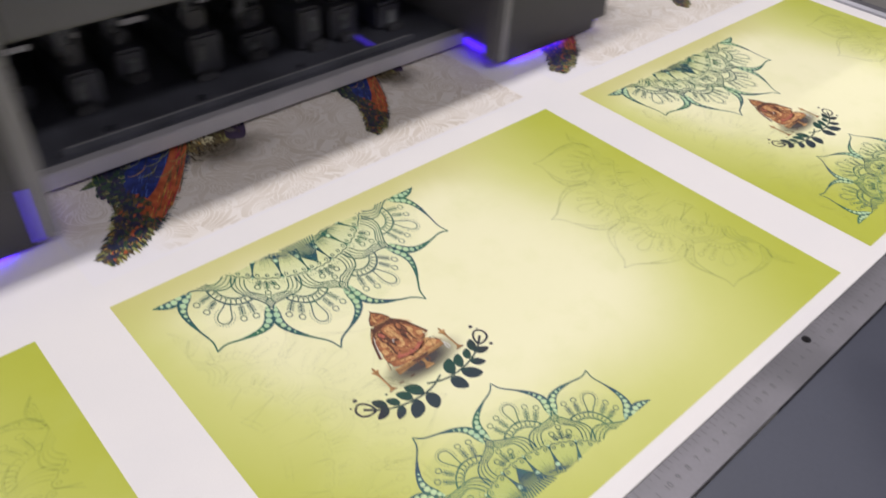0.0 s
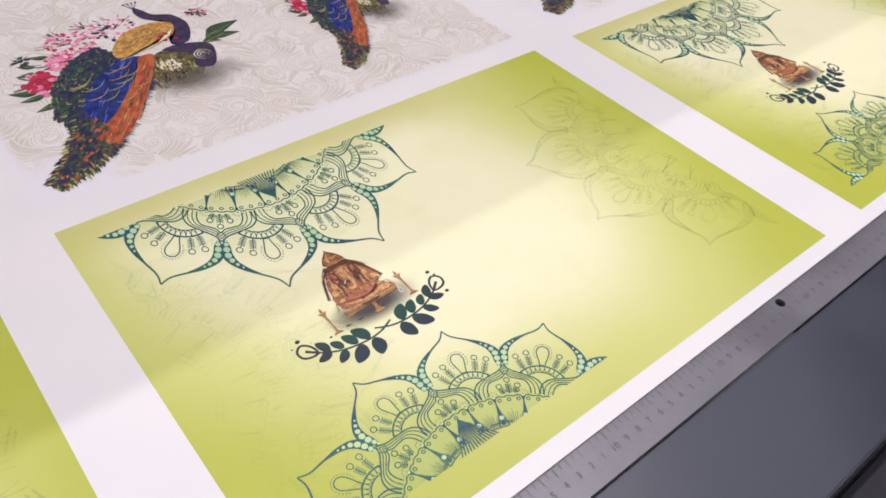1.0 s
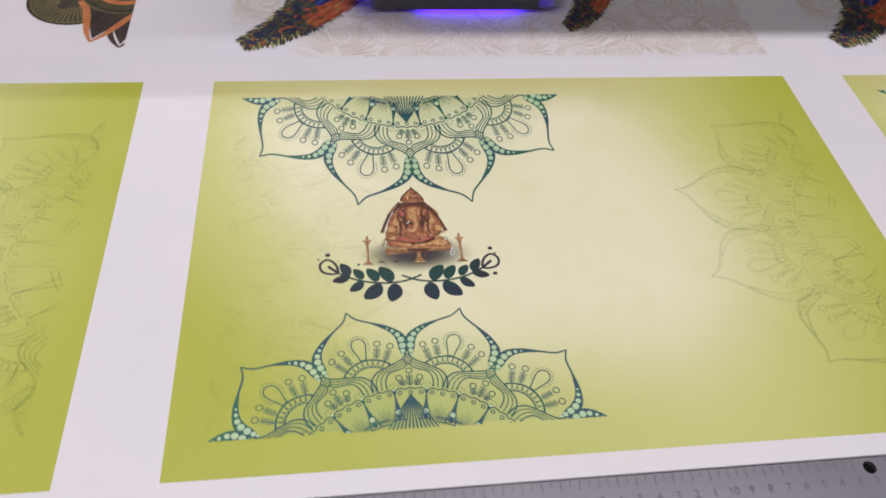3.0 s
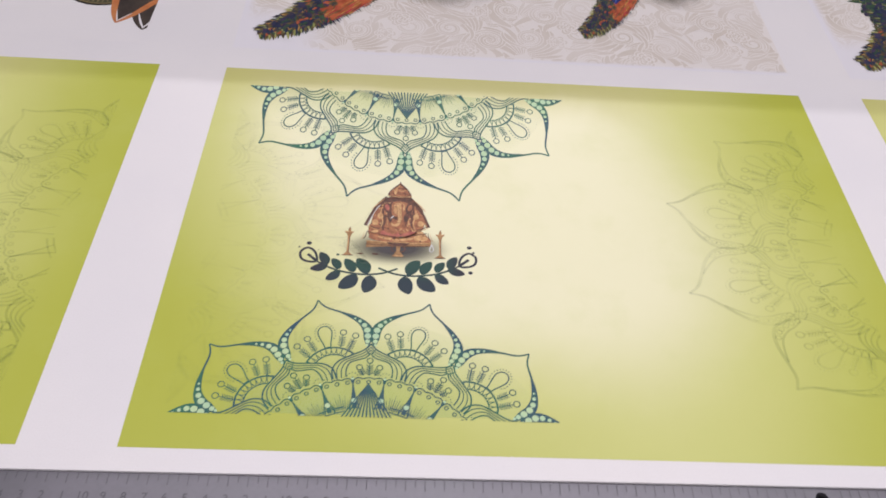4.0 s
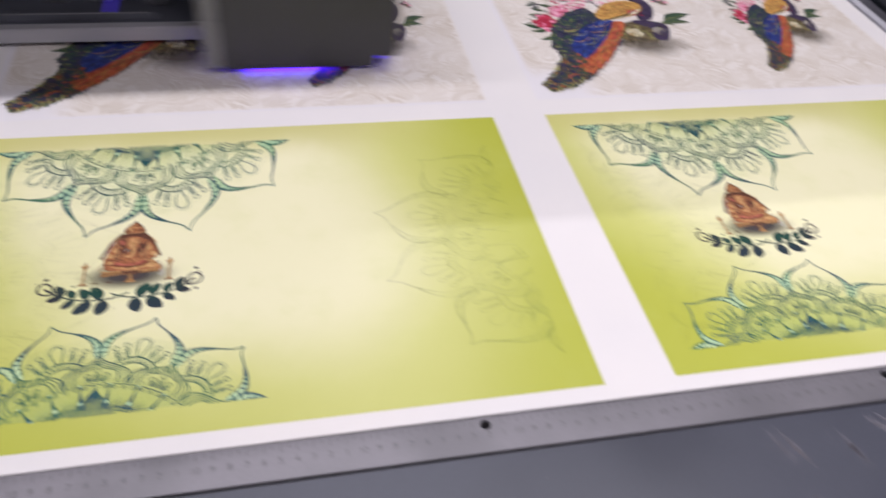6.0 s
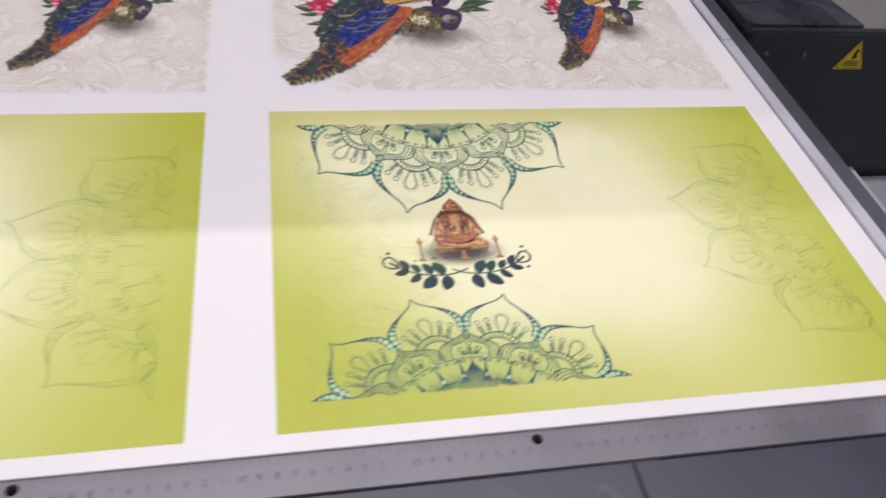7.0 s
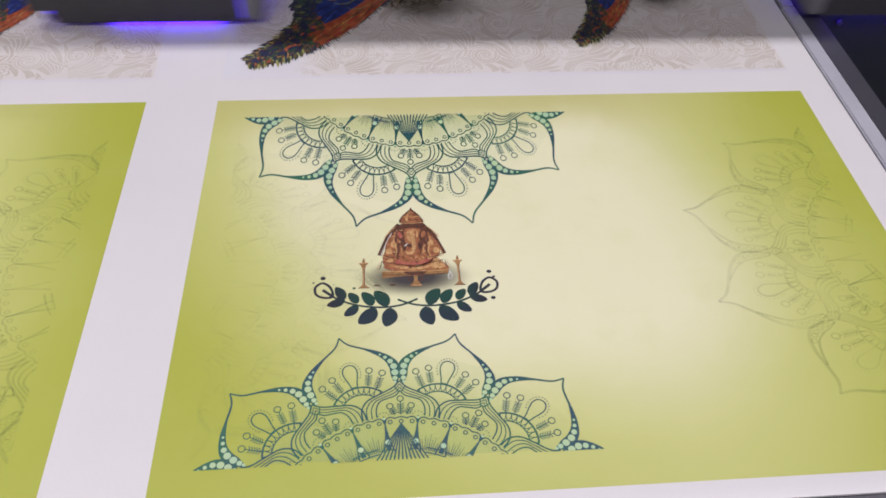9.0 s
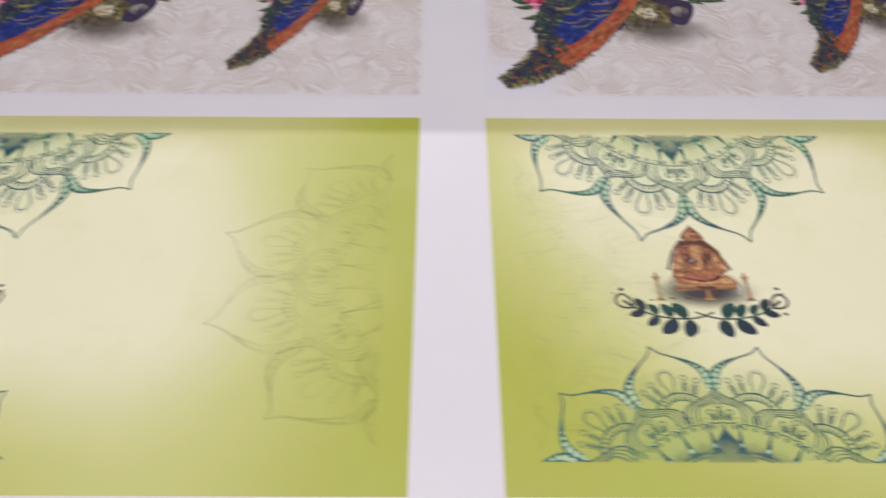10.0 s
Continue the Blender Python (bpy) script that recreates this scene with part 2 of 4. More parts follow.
# ---- the print carriage ----
def carriage():
    c = thing("print_carriage", "charcoal print carriage with violet curing lamps over the bed", "print carriage")
    gap = 0.498
    for side, xa in ((-1, 0.0), (1, gap)):
        # outline of the housing, with the outer lower corner cut up
        o = [(0, 0.006), (0.150, 0.006), (0.152, 0.017), (0.170, 0.017), (0.170, 0.215), (0, 0.215)]
        o = [(xa + side * px, pz) for px, pz in o]
        part("housing", front_prism(o, 0.0, 0.30), HOUSING, c, "charcoal painted lamp housing")
        part("corner_post", box(min(xa, xa - side * 0.016), max(xa, xa - side * 0.016), -0.004, 0.02, 0.008, 0.215, 0.003), POST, c, "mid grey corner post")
        part("inner_panel", box(min(xa, xa - side * 0.003), max(xa, xa - side * 0.003), 0.0205, 0.30, 0.010, 0.19), POST, c)
        lo, hi = sorted((xa + side * 0.022, xa + side * 0.108))
        part("uv_lamp", box(lo, hi, 0.008, 0.09, 0.0042, 0.0058), UV, c, "glowing violet curing lamp")
        # lamp light on the inner panel's foot, built as an emissive strip
        lo, hi = sorted((xa - side * 0.0032, xa - side * 0.0070))
        part("glow_strip", box(lo, hi, 0.022, 0.058, 0.0075, 0.0145), UV_SOFT, c, "violet spill of the curing lamps, built as a glowing strip")
        # violet spill at the cut outer corner, also an emissive strip
        lo, hi = sorted((xa + side * 0.1530, xa + side * 0.1590))
        part("glow_strip", box(lo, hi, 0.004, 0.080, 0.0120, 0.0168), UV_FRONT, c, "violet spill of the curing lamps, built as a glowing strip")
    # light leaking between housing and post, as a glowing strip
    part("glow_strip", box(-0.0024, -0.0004, -0.0022, -0.0004, 0.010, 0.056), UV_FRONT, c, "violet spill of the curing lamps, built as a glowing strip")
    part("front_bar", box(0.004, gap - 0.004, 0.060, 0.072, 0.006, 0.021, 0.001), GREY, c, "grey metal front bar")
    part("floor_plate", box(0.004, gap - 0.004, 0.0725, 0.29, 0.008, 0.020, 0.001), PITCH_BLACK, c)
    part("trim_strip", box(0.055, gap - 0.07, 0.0795, 0.0810, 0.0266, 0.0274), POST, c, "thin bright trim strip")
    part("trim_base", box(0.050, gap - 0.065, 0.0795, 0.0830, 0.0202, 0.0265), PITCH_BLACK, c)
    part("back_panel", box(-0.16, gap + 0.16, 0.301, 0.337, 0.02, 0.25, 0.002), PITCH_BLACK, c)
    part("lid", box(-0.17, gap + 0.17, -0.006, 0.30, 0.2155, 0.25, 0.006), DARK, c, "charcoal lid over the opening")
    # never in view: extra height so the rear tubes' shadow covers the card
    part("shadow_block", box(-0.165, gap + 0.165, 0.0, 0.30, 0.2505, 0.33, 0.006), DARK, c, "unseen charcoal block, added to lengthen the carriage's shadow")
    part("fascia", box(0.0165, gap - 0.0165, 0.0, 0.012, 0.160, 0.215, 0.003), FASCIA, c, "grey upper fascia")
    return c


CARRIAGE = carriage()


def motions():
    rows = [(0.0, -0.011, 0.408), (0.3, -0.271, 0.408), (0.5, -0.452, 0.408), (0.7, -0.632, 0.408), (1.1, -1.0, 0.408), (1.4, -1.16, 0.407), (1.7, -0.96, 0.406), (2.0, -0.677, 0.406),
            (2.3, -0.393, 0.406), (2.5, -0.208, 0.406), (2.7, -0.016, 0.406), (3.3, 0.56, 0.406), (3.8, 1.02, 0.407), (4.15, 1.22, 0.408), (4.5, 1.04, 0.409), (5.0, 0.610, 0.409),
            (5.3, 0.335, 0.409), (5.5, 0.149, 0.409), (5.7, -0.027, 0.409), (6.0, -0.293, 0.409), (6.2, -0.486, 0.409), (6.7, -0.95, 0.411), (7.06, -1.17, 0.414), (7.4, -0.97, 0.416),
            (8.0, -0.415, 0.416), (8.3, -0.118, 0.416), (8.5, 0.078, 0.416), (8.7, 0.26, 0.416), (9.0, 0.522, 0.416), (9.3, 0.796, 0.417), (9.5, 0.983, 0.417), (9.8, 1.19, 0.417), (10.0, 1.26, 0.417)]
    walk(CARRIAGE, [(t, pose(x, y, 0)) for t, x, y in rows])


# ---- printed art ----
def ink(name, a, b, scale=60.0, rough=0.42, alpha=1.0):
    k = Mat(name, rough, spec=0.35)
    k.b.inputs["Alpha"].default_value = alpha
    tone = k.smooth(k.noise(scale, 4, 0.6), 0.32, 0.68)
    return k.base(k.mix(tone, srgb(*a), srgb(*b)))


def faded_ink(name, a, b, lo, hi):
    """Ink that comes and goes in patches, as a tint over the ground."""
    k = Mat(name, 0.42, spec=0.35)
    tone = k.smooth(k.noise(30, 4, 0.6), 0.3, 0.7)
    k.link(k.math("MULTIPLY_ADD", tone, hi - lo, lo), k.b.inputs["Alpha"])
    return k.base(k.mix(k.smooth(k.noise(80, 2), 0.3, 0.7), srgb(*a), srgb(*b)))


TEAL = ink("teal_line_ink", (44, 76, 98), (52, 108, 84), 24)
AQUA = ink("aqua_tint_ink", (172, 204, 172), (192, 212, 162), 40)
GHOST = faded_ink("faint_green_ink", (106, 122, 62), (84, 122, 84), 0.03, 0.17)
PALE_GHOST = faded_ink("very_faint_green_ink", (124, 132, 84), (100, 130, 100), 0.006, 0.060)


def spray_ink():
    """Green in the middle, slate below and plum-grey at both ends."""
    k = Mat("dark_teal_ink", 0.42, spec=0.35)
    x, y, _ = k.xyz()
    wob = k.math("MULTIPLY_ADD", k.noise(60, 3), 0.012, -0.006)
    colour = k.mix(k.smooth(k.math("ADD", y, wob), -0.008, 0.004), srgb(36, 52, 64), srgb(30, 70, 62))
    return k.base(k.mix(k.smooth(k.math("ADD", k.math("ABSOLUTE", x), wob), 0.028, 0.050), colour, srgb(40, 38, 54)))


SPRAY = spray_ink()


def soft_shade(name, colour, rx, ry, most):
    """A round tint that thins out to nothing at its rim."""
    k = Mat(name, 0.42, spec=0.35)
    x, y, _ = k.xyz()
    d = k.math("SQRT", k.math("ADD", k.math("POWER", k.math("DIVIDE", x, rx), 2.0), k.math("POWER", k.math("DIVIDE", y, ry), 2.0)))
    k.link(k.math("MULTIPLY", k.smooth(d, 1.0, 0.1), most), k.b.inputs["Alpha"])
    return k.base(srgb(*colour))




def glow_tint(name, rx, ry):
    """Pale green that is strongest in the middle of the half flower."""
    k = Mat(name, 0.42, spec=0.35)
    x, y, _ = k.xyz()
    r = k.math("SQRT", k.math("ADD", k.math("POWER", k.math("DIVIDE", x, rx), 2.0), k.math("POWER", k.math("DIVIDE", k.math("ADD", y, ry * 0.3), ry), 2.0)))
    drift = k.math("MULTIPLY_ADD", k.noise(26, 3), 0.4, -0.2)
    k.link(k.math("MULTIPLY", k.smooth(k.math("ADD", r, drift), 0.92, 0.25), 0.26), k.b.inputs["Alpha"])
    return k.base(k.mix(k.smooth(k.noise(18, 3), 0.35, 0.65), srgb(188, 214, 132), srgb(184, 220, 178)))



class Ink2D:
    """Collects flat pieces drawn in a plane, clipped below a level, on thin layers."""

    def __init__(self, clip=None, to=None):
        self.v, self.f, self.mi, self.rank, self.call, self.clip = [], [], [], [], 0, clip
        self.to = to or (lambda x, y: (x, y))
        self.z, self.mat = 0.0, 0

    def poly(self, pts):
        if self.clip is not None:
            c, out = self.clip, []
            for i, (x, y) in enumerate(pts):
                px, py = pts[i - 1]
                if (y >= c) != (py >= c):
                    k = (c - py) / (y - py)
                    out.append((px + (x - px) * k, c))
                if y >= c:
                    out.append((x, y))
            pts = out
        if len(pts) < 3:
            return
        n = len(self.v)
        self.v += [self.to(x, y) for x, y in pts]
        self.f.append(tuple(range(n, n + len(pts))))
        self.mi.append(self.mat)
        self.rank.append((self.z, self.call))

    def line(self, pts, w, closed=False, taper=False):
        self.call += 1
        n = len(pts)
        side = []
        for i in range(n):
            a = pts[(i - 1) % n] if closed or i else pts[0]
            b = pts[(i + 1) % n] if closed or i < n - 1 else pts[-1]
            dx, dy = b[0] - a[0], b[1] - a[1]
            d = math.hypot(dx, dy) or 1e-9
            k = w[i] if isinstance(w, list) else w
            if taper:
                k *= max(0.15, math.sin(math.pi * (i + 0.5) / n))
            side.append((-dy / d * k / 2, dx / d * k / 2))
        for i in range(n if closed else n - 1):
            j = (i + 1) % n
            (ax, ay), (bx, by), s, t = pts[i], pts[j], side[i], side[j]
            self.poly([(ax - s[0], ay - s[1]), (bx - t[0], by - t[1]), (bx + t[0], by + t[1]), (ax + s[0], ay + s[1])])

    def disc(self, x, y, r, n=14, ry=None, turn=0.0):
        self.call += 1
        ry = ry or r
        c, s = math.cos(turn), math.sin(turn)
        self.poly([(x + r * math.cos(a) * c - ry * math.sin(a) * s, y + r * math.cos(a) * s + ry * math.sin(a) * c) for a in (2 * math.pi * i / n for i in range(n))])

    def ring(self, x, y, r, w, n=16):
        self.line([(x + r * math.cos(2 * math.pi * i / n), y + r * math.sin(2 * math.pi * i / n)) for i in range(n)], w, True)

    def leaf(self, a, b, wide, bend=0.0, n=8, point=0.62, full=1.0):
        """A pointed leaf from a to b."""
        self.call += 1
        dx, dy = b[0] - a[0], b[1] - a[1]
        up, down = [], []
        for i in range(n + 1):
            t = i / n
            w = wide * max(0.0, math.sin(math.pi * t ** point)) ** full * 0.5 * (1 if i not in (0, n) else 0)
            o = bend * math.sin(math.pi * t)
            up.append((a[0] + dx * t - dy * (o + w), a[1] + dy * t + dx * (o + w)))
            down.append((a[0] + dx * t - dy * (o - w), a[1] + dy * t + dx * (o - w)))
        for i in range(n):
            self.poly([up[i], down[i], down[i + 1], up[i + 1]])

    def fan(self, pts):
        """A filled outline, as triangles round its middle."""
        self.call += 1
        cx, cy = sum(p[0] for p in pts) / len(pts), sum(p[1] for p in pts) / len(pts)
        for i in range(len(pts)):
            self.poly([pts[i - 1], pts[i], (cx, cy)])

    def mesh(self, name, materials):
        # each stroke lies a hair above the one before it, like layers of ink
        order = {k: i for i, k in enumerate(sorted(set(self.rank)))}
        step = min(1e-6, 2.4e-4 / len(order))
        high = [0.0] * len(self.v)
        for f, k in zip(self.f, self.rank):
            for i in f:
                high[i] = order[k] * step
        m = bpy.data.meshes.new(name)
        m.from_pydata([(x, y, h) for (x, y), h in zip(self.v, high)], [], self.f)
        for k in materials:
            m.materials.append(k)
        m.polygons.foreach_set("material_index", self.mi)
        m.update()
        return m


def smooth_curve(pts, per=6, closed=False):
    """A curve through the points (Catmull-Rom)."""
    n, out = len(pts), []
    for i in range(n if closed else n - 1):
        p = [pts[(i + k) % n] if closed else pts[min(max(i + k, 0), n - 1)] for k in (-1, 0, 1, 2)]
        for j in range(per):
            t = j / per
            out.append(tuple(0.5 * (2 * p[1][a] + (p[2][a] - p[0][a]) * t + (2 * p[0][a] - 5 * p[1][a] + 4 * p[2][a] - p[3][a]) * t * t + (3 * p[1][a] - p[0][a] - 3 * p[2][a] + p[3][a]) * t ** 3) for a in (0, 1)))
    if not closed:
        out.append(tuple(pts[-1]))
    return out


def inside(p, poly):
    hit = False
    for i in range(len(poly)):
        (x0, y0), (x1, y1) = poly[i - 1], poly[i]
        if (y0 > p[1]) != (y1 > p[1]) and p[0] < x0 + (x1 - x0) * (p[1] - y0) / (y1 - y0):
            hit = not hit
    return hit


def half_mandala(name, sx, sy, materials, detail=True, weight=1.0):
    """A twelve-petalled flower of radius 1, cut off below 0.367, its cut edge's middle at the origin. Slots: line, tint, wash."""
    cut = 0.367
    d = Ink2D(cut, lambda x, y: (x * sx, (y - cut) * sy))

    def at(deg):
        c, s = math.cos(radians(deg)), math.sin(radians(deg))
        return lambda p: (p[0] * c + p[1] * s, -p[0] * s + p[1] * c)

    def both(f, pts):
        return [f(p) for p in pts], [f((-p[0], p[1])) for p in pts]

    w = 0.0072 * weight

    def sprig(f, a, b, n=5, r=0.0140):
        a, b = Vector((*a, 0)), Vector((*b, 0))
        u = (b - a).normalized()
        q = Vector((-u.y, u.x, 0))
        d.line([f(a), f(b - u * r)], 0.0040 * weight)
        for i in range(n):
            m = a.lerp(b - u * r, 0.80 * (i + 0.3) / n)
            for s in (-1, 1):
                d.line([f(m), f(m + u * 0.010 + q * s * 0.0150)], 0.0038 * weight)
        d.ring(*f(b), r, 0.0045 * weight, 14)

    outer = smooth_curve([(0, 1.0), (0.028, 0.955), (0.085, 0.915), (0.150, 0.872), (0.194, 0.826), (0.209, 0.784), (0.198, 0.738), (0.172, 0.700)], 5)
    inner = smooth_curve([(0.085, 0.910), (0.128, 0.868), (0.158, 0.826), (0.167, 0.784), (0.163, 0.745), (0.166, 0.706)], 5)
    heart = smooth_curve([(0, 0.733), (0.030, 0.700), (0.085, 0.670), (0.136, 0.640), (0.159, 0.602), (0.159, 0.566), (0.148, 0.535), (0.135, 0.505)], 5)
    heart_all = heart + [(-x, y) for x, y in heart[::-1]]

    def behind_heart(p):
        return any(inside(at(s)(p), heart_all) for s in (-15, 15))

    if detail:
        d.z, d.mat = 0.0, 2
        d.fan([(0.86 * math.sin(t), 0.86 * math.cos(t)) for t in (radians(-64 + 8 * i) for i in range(17))])
    for a in (-75, -45, -15, 15, 45, 75):
        f = at(a)
        d.z, d.mat = 0.00010, 0
        for pts in both(f, outer):
            d.line(pts, [w * 0.95 + w * 0.4 * math.sin(math.pi * i / len(pts)) for i in range(len(pts))])
        # bead band at each side
        for s in (-1, 1):
            o = [f((s * x, y)) for x, y in outer[10:]]
            i2 = [f((s * x, y)) for x, y in inner]
            m = min(len(o), len(i2))
            o = [o[round(k * (len(o) - 1) / (m - 1))] for k in range(m)]
            i2 = [i2[round(k * (len(i2) - 1) / (m - 1))] for k in range(m)]
            d.z, d.mat = 0.00012, 0
            if not detail:
                d.line(i2, w * 0.8)
                for k in (0.37, 0.48, 0.59, 0.71, 0.83, 0.94):
                    j = int(k * (m - 1))
                    d.ring((o[j][0] + i2[j][0]) / 2, (o[j][1] + i2[j][1]) / 2, 0.0095, w * 0.5, 10)
                continue
            for k in range(m - 1):
                d.poly([o[k], o[k + 1], i2[k + 1], i2[k]])
            d.z, d.mat = 0.00020, 1
            for k, r in ((0.24, 0.0052), (0.33, 0.0084), (0.45, 0.0122), (0.59, 0.0152), (0.74, 0.0152), (0.87, 0.0112), (0.96, 0.0068)):
                j = k * (m - 1)
                j0 = min(int(j), m - 2)
                t = j - j0
                px = [((o[j0][q] + i2[j0][q]) * (1 - t) + (o[j0 + 1][q] + i2[j0 + 1][q]) * t) / 2 for q in (0, 1)]
                d.disc(px[0], px[1], r, 12)
        d.z, d.mat = 0.00010, 0
        # beaded arch, tall drop in a ring of dots, and four sprigs
        for r, k, far in ((0.129, 1.15, 66), (0.092, 0.75, 58)):
            arc = [(r * math.sin(t), 0.600 + r * math.cos(t)) for t in (radians(far * (i / 16 - 1)) for i in range(33))]
            d.line([f(p) for p in arc if not behind_heart(p)], w * k)
        for i in range(-5, 6):
            foot = [((0.094 + 0.033 * q) * math.sin(radians(11.5 * (i + u))), 0.600 + (0.094 + 0.033 * q) * math.cos(radians(11.5 * (i + u)))) for u, q in ((-0.5, 1.0), (-0.42, 0.45), (0, 0.0), (0.42, 0.45), (0.5, 1.0))]
            if not any(behind_heart(p) for p in foot):
                d.line([f(p) for p in smooth_curve(foot, 3)], w * 0.5)
        drop = smooth_curve([(0, 0.849), (0.021, 0.840), (0.031, 0.815), (0.026, 0.785), (0.017, 0.755), (0.013, 0.733)], 4)
        ring = drop + [(-x, y) for x, y in drop[::-1]]
        d.line([f(p) for p in ring], w * 0.78)
        for i in range(17):
            t = radians(-128 + 256 * i / 16)
            d.disc(*f((0.045 * math.sin(t), 0.808 + 0.054 * math.cos(t))), 0.0030, 6)
        for s in (-1, 1):
            sprig(f, (s * 0.056, 0.724), (s * 0.081, 0.797))
            sprig(f, (s * 0.087, 0.701), (s * 0.131, 0.768))
    for a in (-60, -30, 0, 30, 60):
        f = at(a)
        d.z, d.mat = 0.00030, 0
        for k, ww in ((0, 0.95), (1, 0.62), (2, 0.62), (3, 0.8)):
            line = [(x * (1 - 0.125 * k), y - 0.016 * k * (1 - x / 0.157)) for x, y in heart]
            for pts in both(f, [p for p in line if math.hypot(*p) > 0.562]):
                d.line(pts, w * ww)
        # a tie across each ribbon near the apex
        for s in (-1, 1):
            d.line([f((s * 0.024, 0.709)), f((s * 0.006, 0.678))], w * 0.6)
        for s in (-1, 0, 1):
            sprig(f, (s * 0.024, 0.570), (s * 0.044, 0.610 if s else 0.645), 3 if s else 5, 0.0132)
    # ring of scalloped cups with rayed feet, three small rings on each rim
    step = 14.4
    for i in range(-3, 4):
        f = at(i * step)
        half = radians(step / 2)
        rim = []
        for k in range(25):
            u = k / 12 - 1
            q = 0.553 + 0.006 * abs(math.cos(1.5 * math.pi * u)) - 0.012 * max(0, abs(u) - 0.8) / 0.2
            rim.append((q * math.sin(u * half), q * math.cos(u * half)))
        side = [((0.545 - 0.14 * t) * math.sin(half * (1 - 0.42 * t * t)), (0.545 - 0.14 * t) * math.cos(half * (1 - 0.42 * t * t))) for t in (k / 6 for k in range(1, 7))]
        cup = [(-x, y) for x, y in side[::-1]] + rim + side
        d.z, d.mat = 0.00042, 0
        d.line([f(p) for p in cup], w * 0.72)
        for u in (-4.8, 0, 4.8):
            d.ring(*f((0.538 * math.sin(radians(u)), 0.538 * math.cos(radians(u)))), 0.0082, 0.0042 * weight, 10)
        for k in range(-4, 5) if i and detail else ():
            q = 0.488 - 0.006 * abs(k) - (0.014 if k % 2 else 0)
            d.line([f((k * 0.0070, 0.412)), f((k * 0.0112, q))], [0.0040, 0.0010])
    # dark spindle between two cups, a drop at its tip in a spray of dots, a pearl in its foot
    for i in (-4, -3, -2, -1, 0, 1, 2, 3):
        g = at((i + 0.5) * step)
        d.z, d.mat = 0.00042, 0
        if detail:
            d.fan([g(p) for p in ((-0.010, 0.412), (-0.009, 0.440), (-0.003, 0.480), (0, 0.540), (0.003, 0.480), (0.009, 0.440), (0.010, 0.412))])
            d.leaf(g((0, 0.530)), g((0, 0.570)), 0.36, 0, 6)
        for t in range(-3, 4):
            d.disc(*g((0.026 * math.sin(radians(30 * t)), 0.560 + 0.026 * math.cos(radians(30 * t)))), 0.0028, 6)
        if detail:
            d.z, d.mat = 0.00048, 1
            d.disc(*g((0, 0.449)), 0.0115, 12)
            d.disc(*g((0, 0.556)), 0.0058, 8)
    # double hoop at the heart of the flower
    for s in (-1, 1):
        arc = [(math.sin(t), math.cos(t)) for t in (radians(13 + 1.5 * i) for i in range(11))]
        d.z, d.mat = 0.00052, 0
        for r in (0.404, 0.425):
            d.line([(s * r * x, r * y) for x, y in arc], w * 0.72)
    # rayed wedge at the middle of the cut edge
    d.z, d.mat = 0.00058, 0
    if detail:
        d.poly([(-0.030, 0.487), (0.030, 0.487), (0, 0.532)])
    for i in range(-6, 7) if detail else ():
        b = i * 0.0170
        d.poly([(i * 0.0047 - 0.0024, 0.488), (i * 0.0047 + 0.0024, 0.488), (b + 0.0034, cut + 0.001), (b - 0.0034, cut + 0.001)])
    return d.mesh(name, materials)


def place(name, mesh, parent, m, label=""):
    ob = new(name, mesh)
    ob.parent, ob.matrix_basis = parent, m
    if label:
        tagged(ob, label)
    return ob


def leaf_spray():
    """Two leafy twigs that cross in the middle, with curled ends; millimetres."""
    d = Ink2D(to=lambda x, y: (x / 1000, y / 1000))
    # foot and tip of each leaf, and how wide it is for its length
    leaves = [(12.2, -2.4, 19.7, 9.6, 0.60), (21.0, -1.6, 27.2, 8.9, 0.58), (30.0, 0.5, 35.4, 8.7, 0.60), (38.2, 3.2, 43.2, 13.6, 0.56),
              (10.2, -3.6, 13.6, -17.3, 0.66), (19.0, -3.7, 29.6, -14.5, 0.62), (29.8, -0.9, 38.0, -8.4, 0.56), (37.6, 3.6, 48.4, -0.3, 0.52)]
    stem = smooth_curve([(-6.0, 2.4), (3.5, -1.7), (14.6, -3.1), (27.5, -1.6), (37.0, 1.7), (46.2, 7.0)], 5)
    loop = smooth_curve([(45.0, 6.4), (46.4, 13.2), (51.2, 16.9), (55.5, 13.6), (54.8, 8.2), (50.3, 5.7)], 5, True)
    for s in (-1, 1):
        f = lambda x, y: (s * x, y)
        for x0, y0, x1, y1, wide in leaves:
            d.leaf(f(x0, y0), f(x1, y1), wide, 0.05 * s if y1 > y0 else -0.05 * s, 14, 0.90, 0.62)
        d.line([f(*p) for p in stem], 1.35)
        d.line([f(*p) for p in loop], 1.6, True)
        d.line([f(45.6, 7.0), f(51.0, 11.6)], 1.9)
        for x, y, r in ((51.6, 21.7, 1.6), (54.1, 17.5, 0.9), (51.9, 1.1, 1.5)) if s > 0 else ((51.0, 20.7, 1.7), (56.8, 17.3, 0.7), (32.1, 12.1, 1.0), (44.5, 15.5, 0.4)):
            d.disc(*f(x, y), r, 10, r * 0.85)
    return d.mesh("leaf_spray", [SPRAY])


COPPER = [ink("copper_brown_ink", (134, 80, 56), (184, 122, 82), 330), ink("dark_brown_ink", (74, 48, 42), (112, 70, 54), 300), ink("gold_ink", (184, 134, 88), (220, 178, 124), 330),
          soft_shade("grey_shade_ink", (70, 64, 68), 0.040, 0.0165, 0.95), ink("old_brass_ink", (136, 98, 62), (176, 134, 88), 300), ink("rose_ink", (158, 80, 72), (190, 112, 92), 240), ink("silver_ink", (206, 204, 200), (228, 226, 222), 200)]


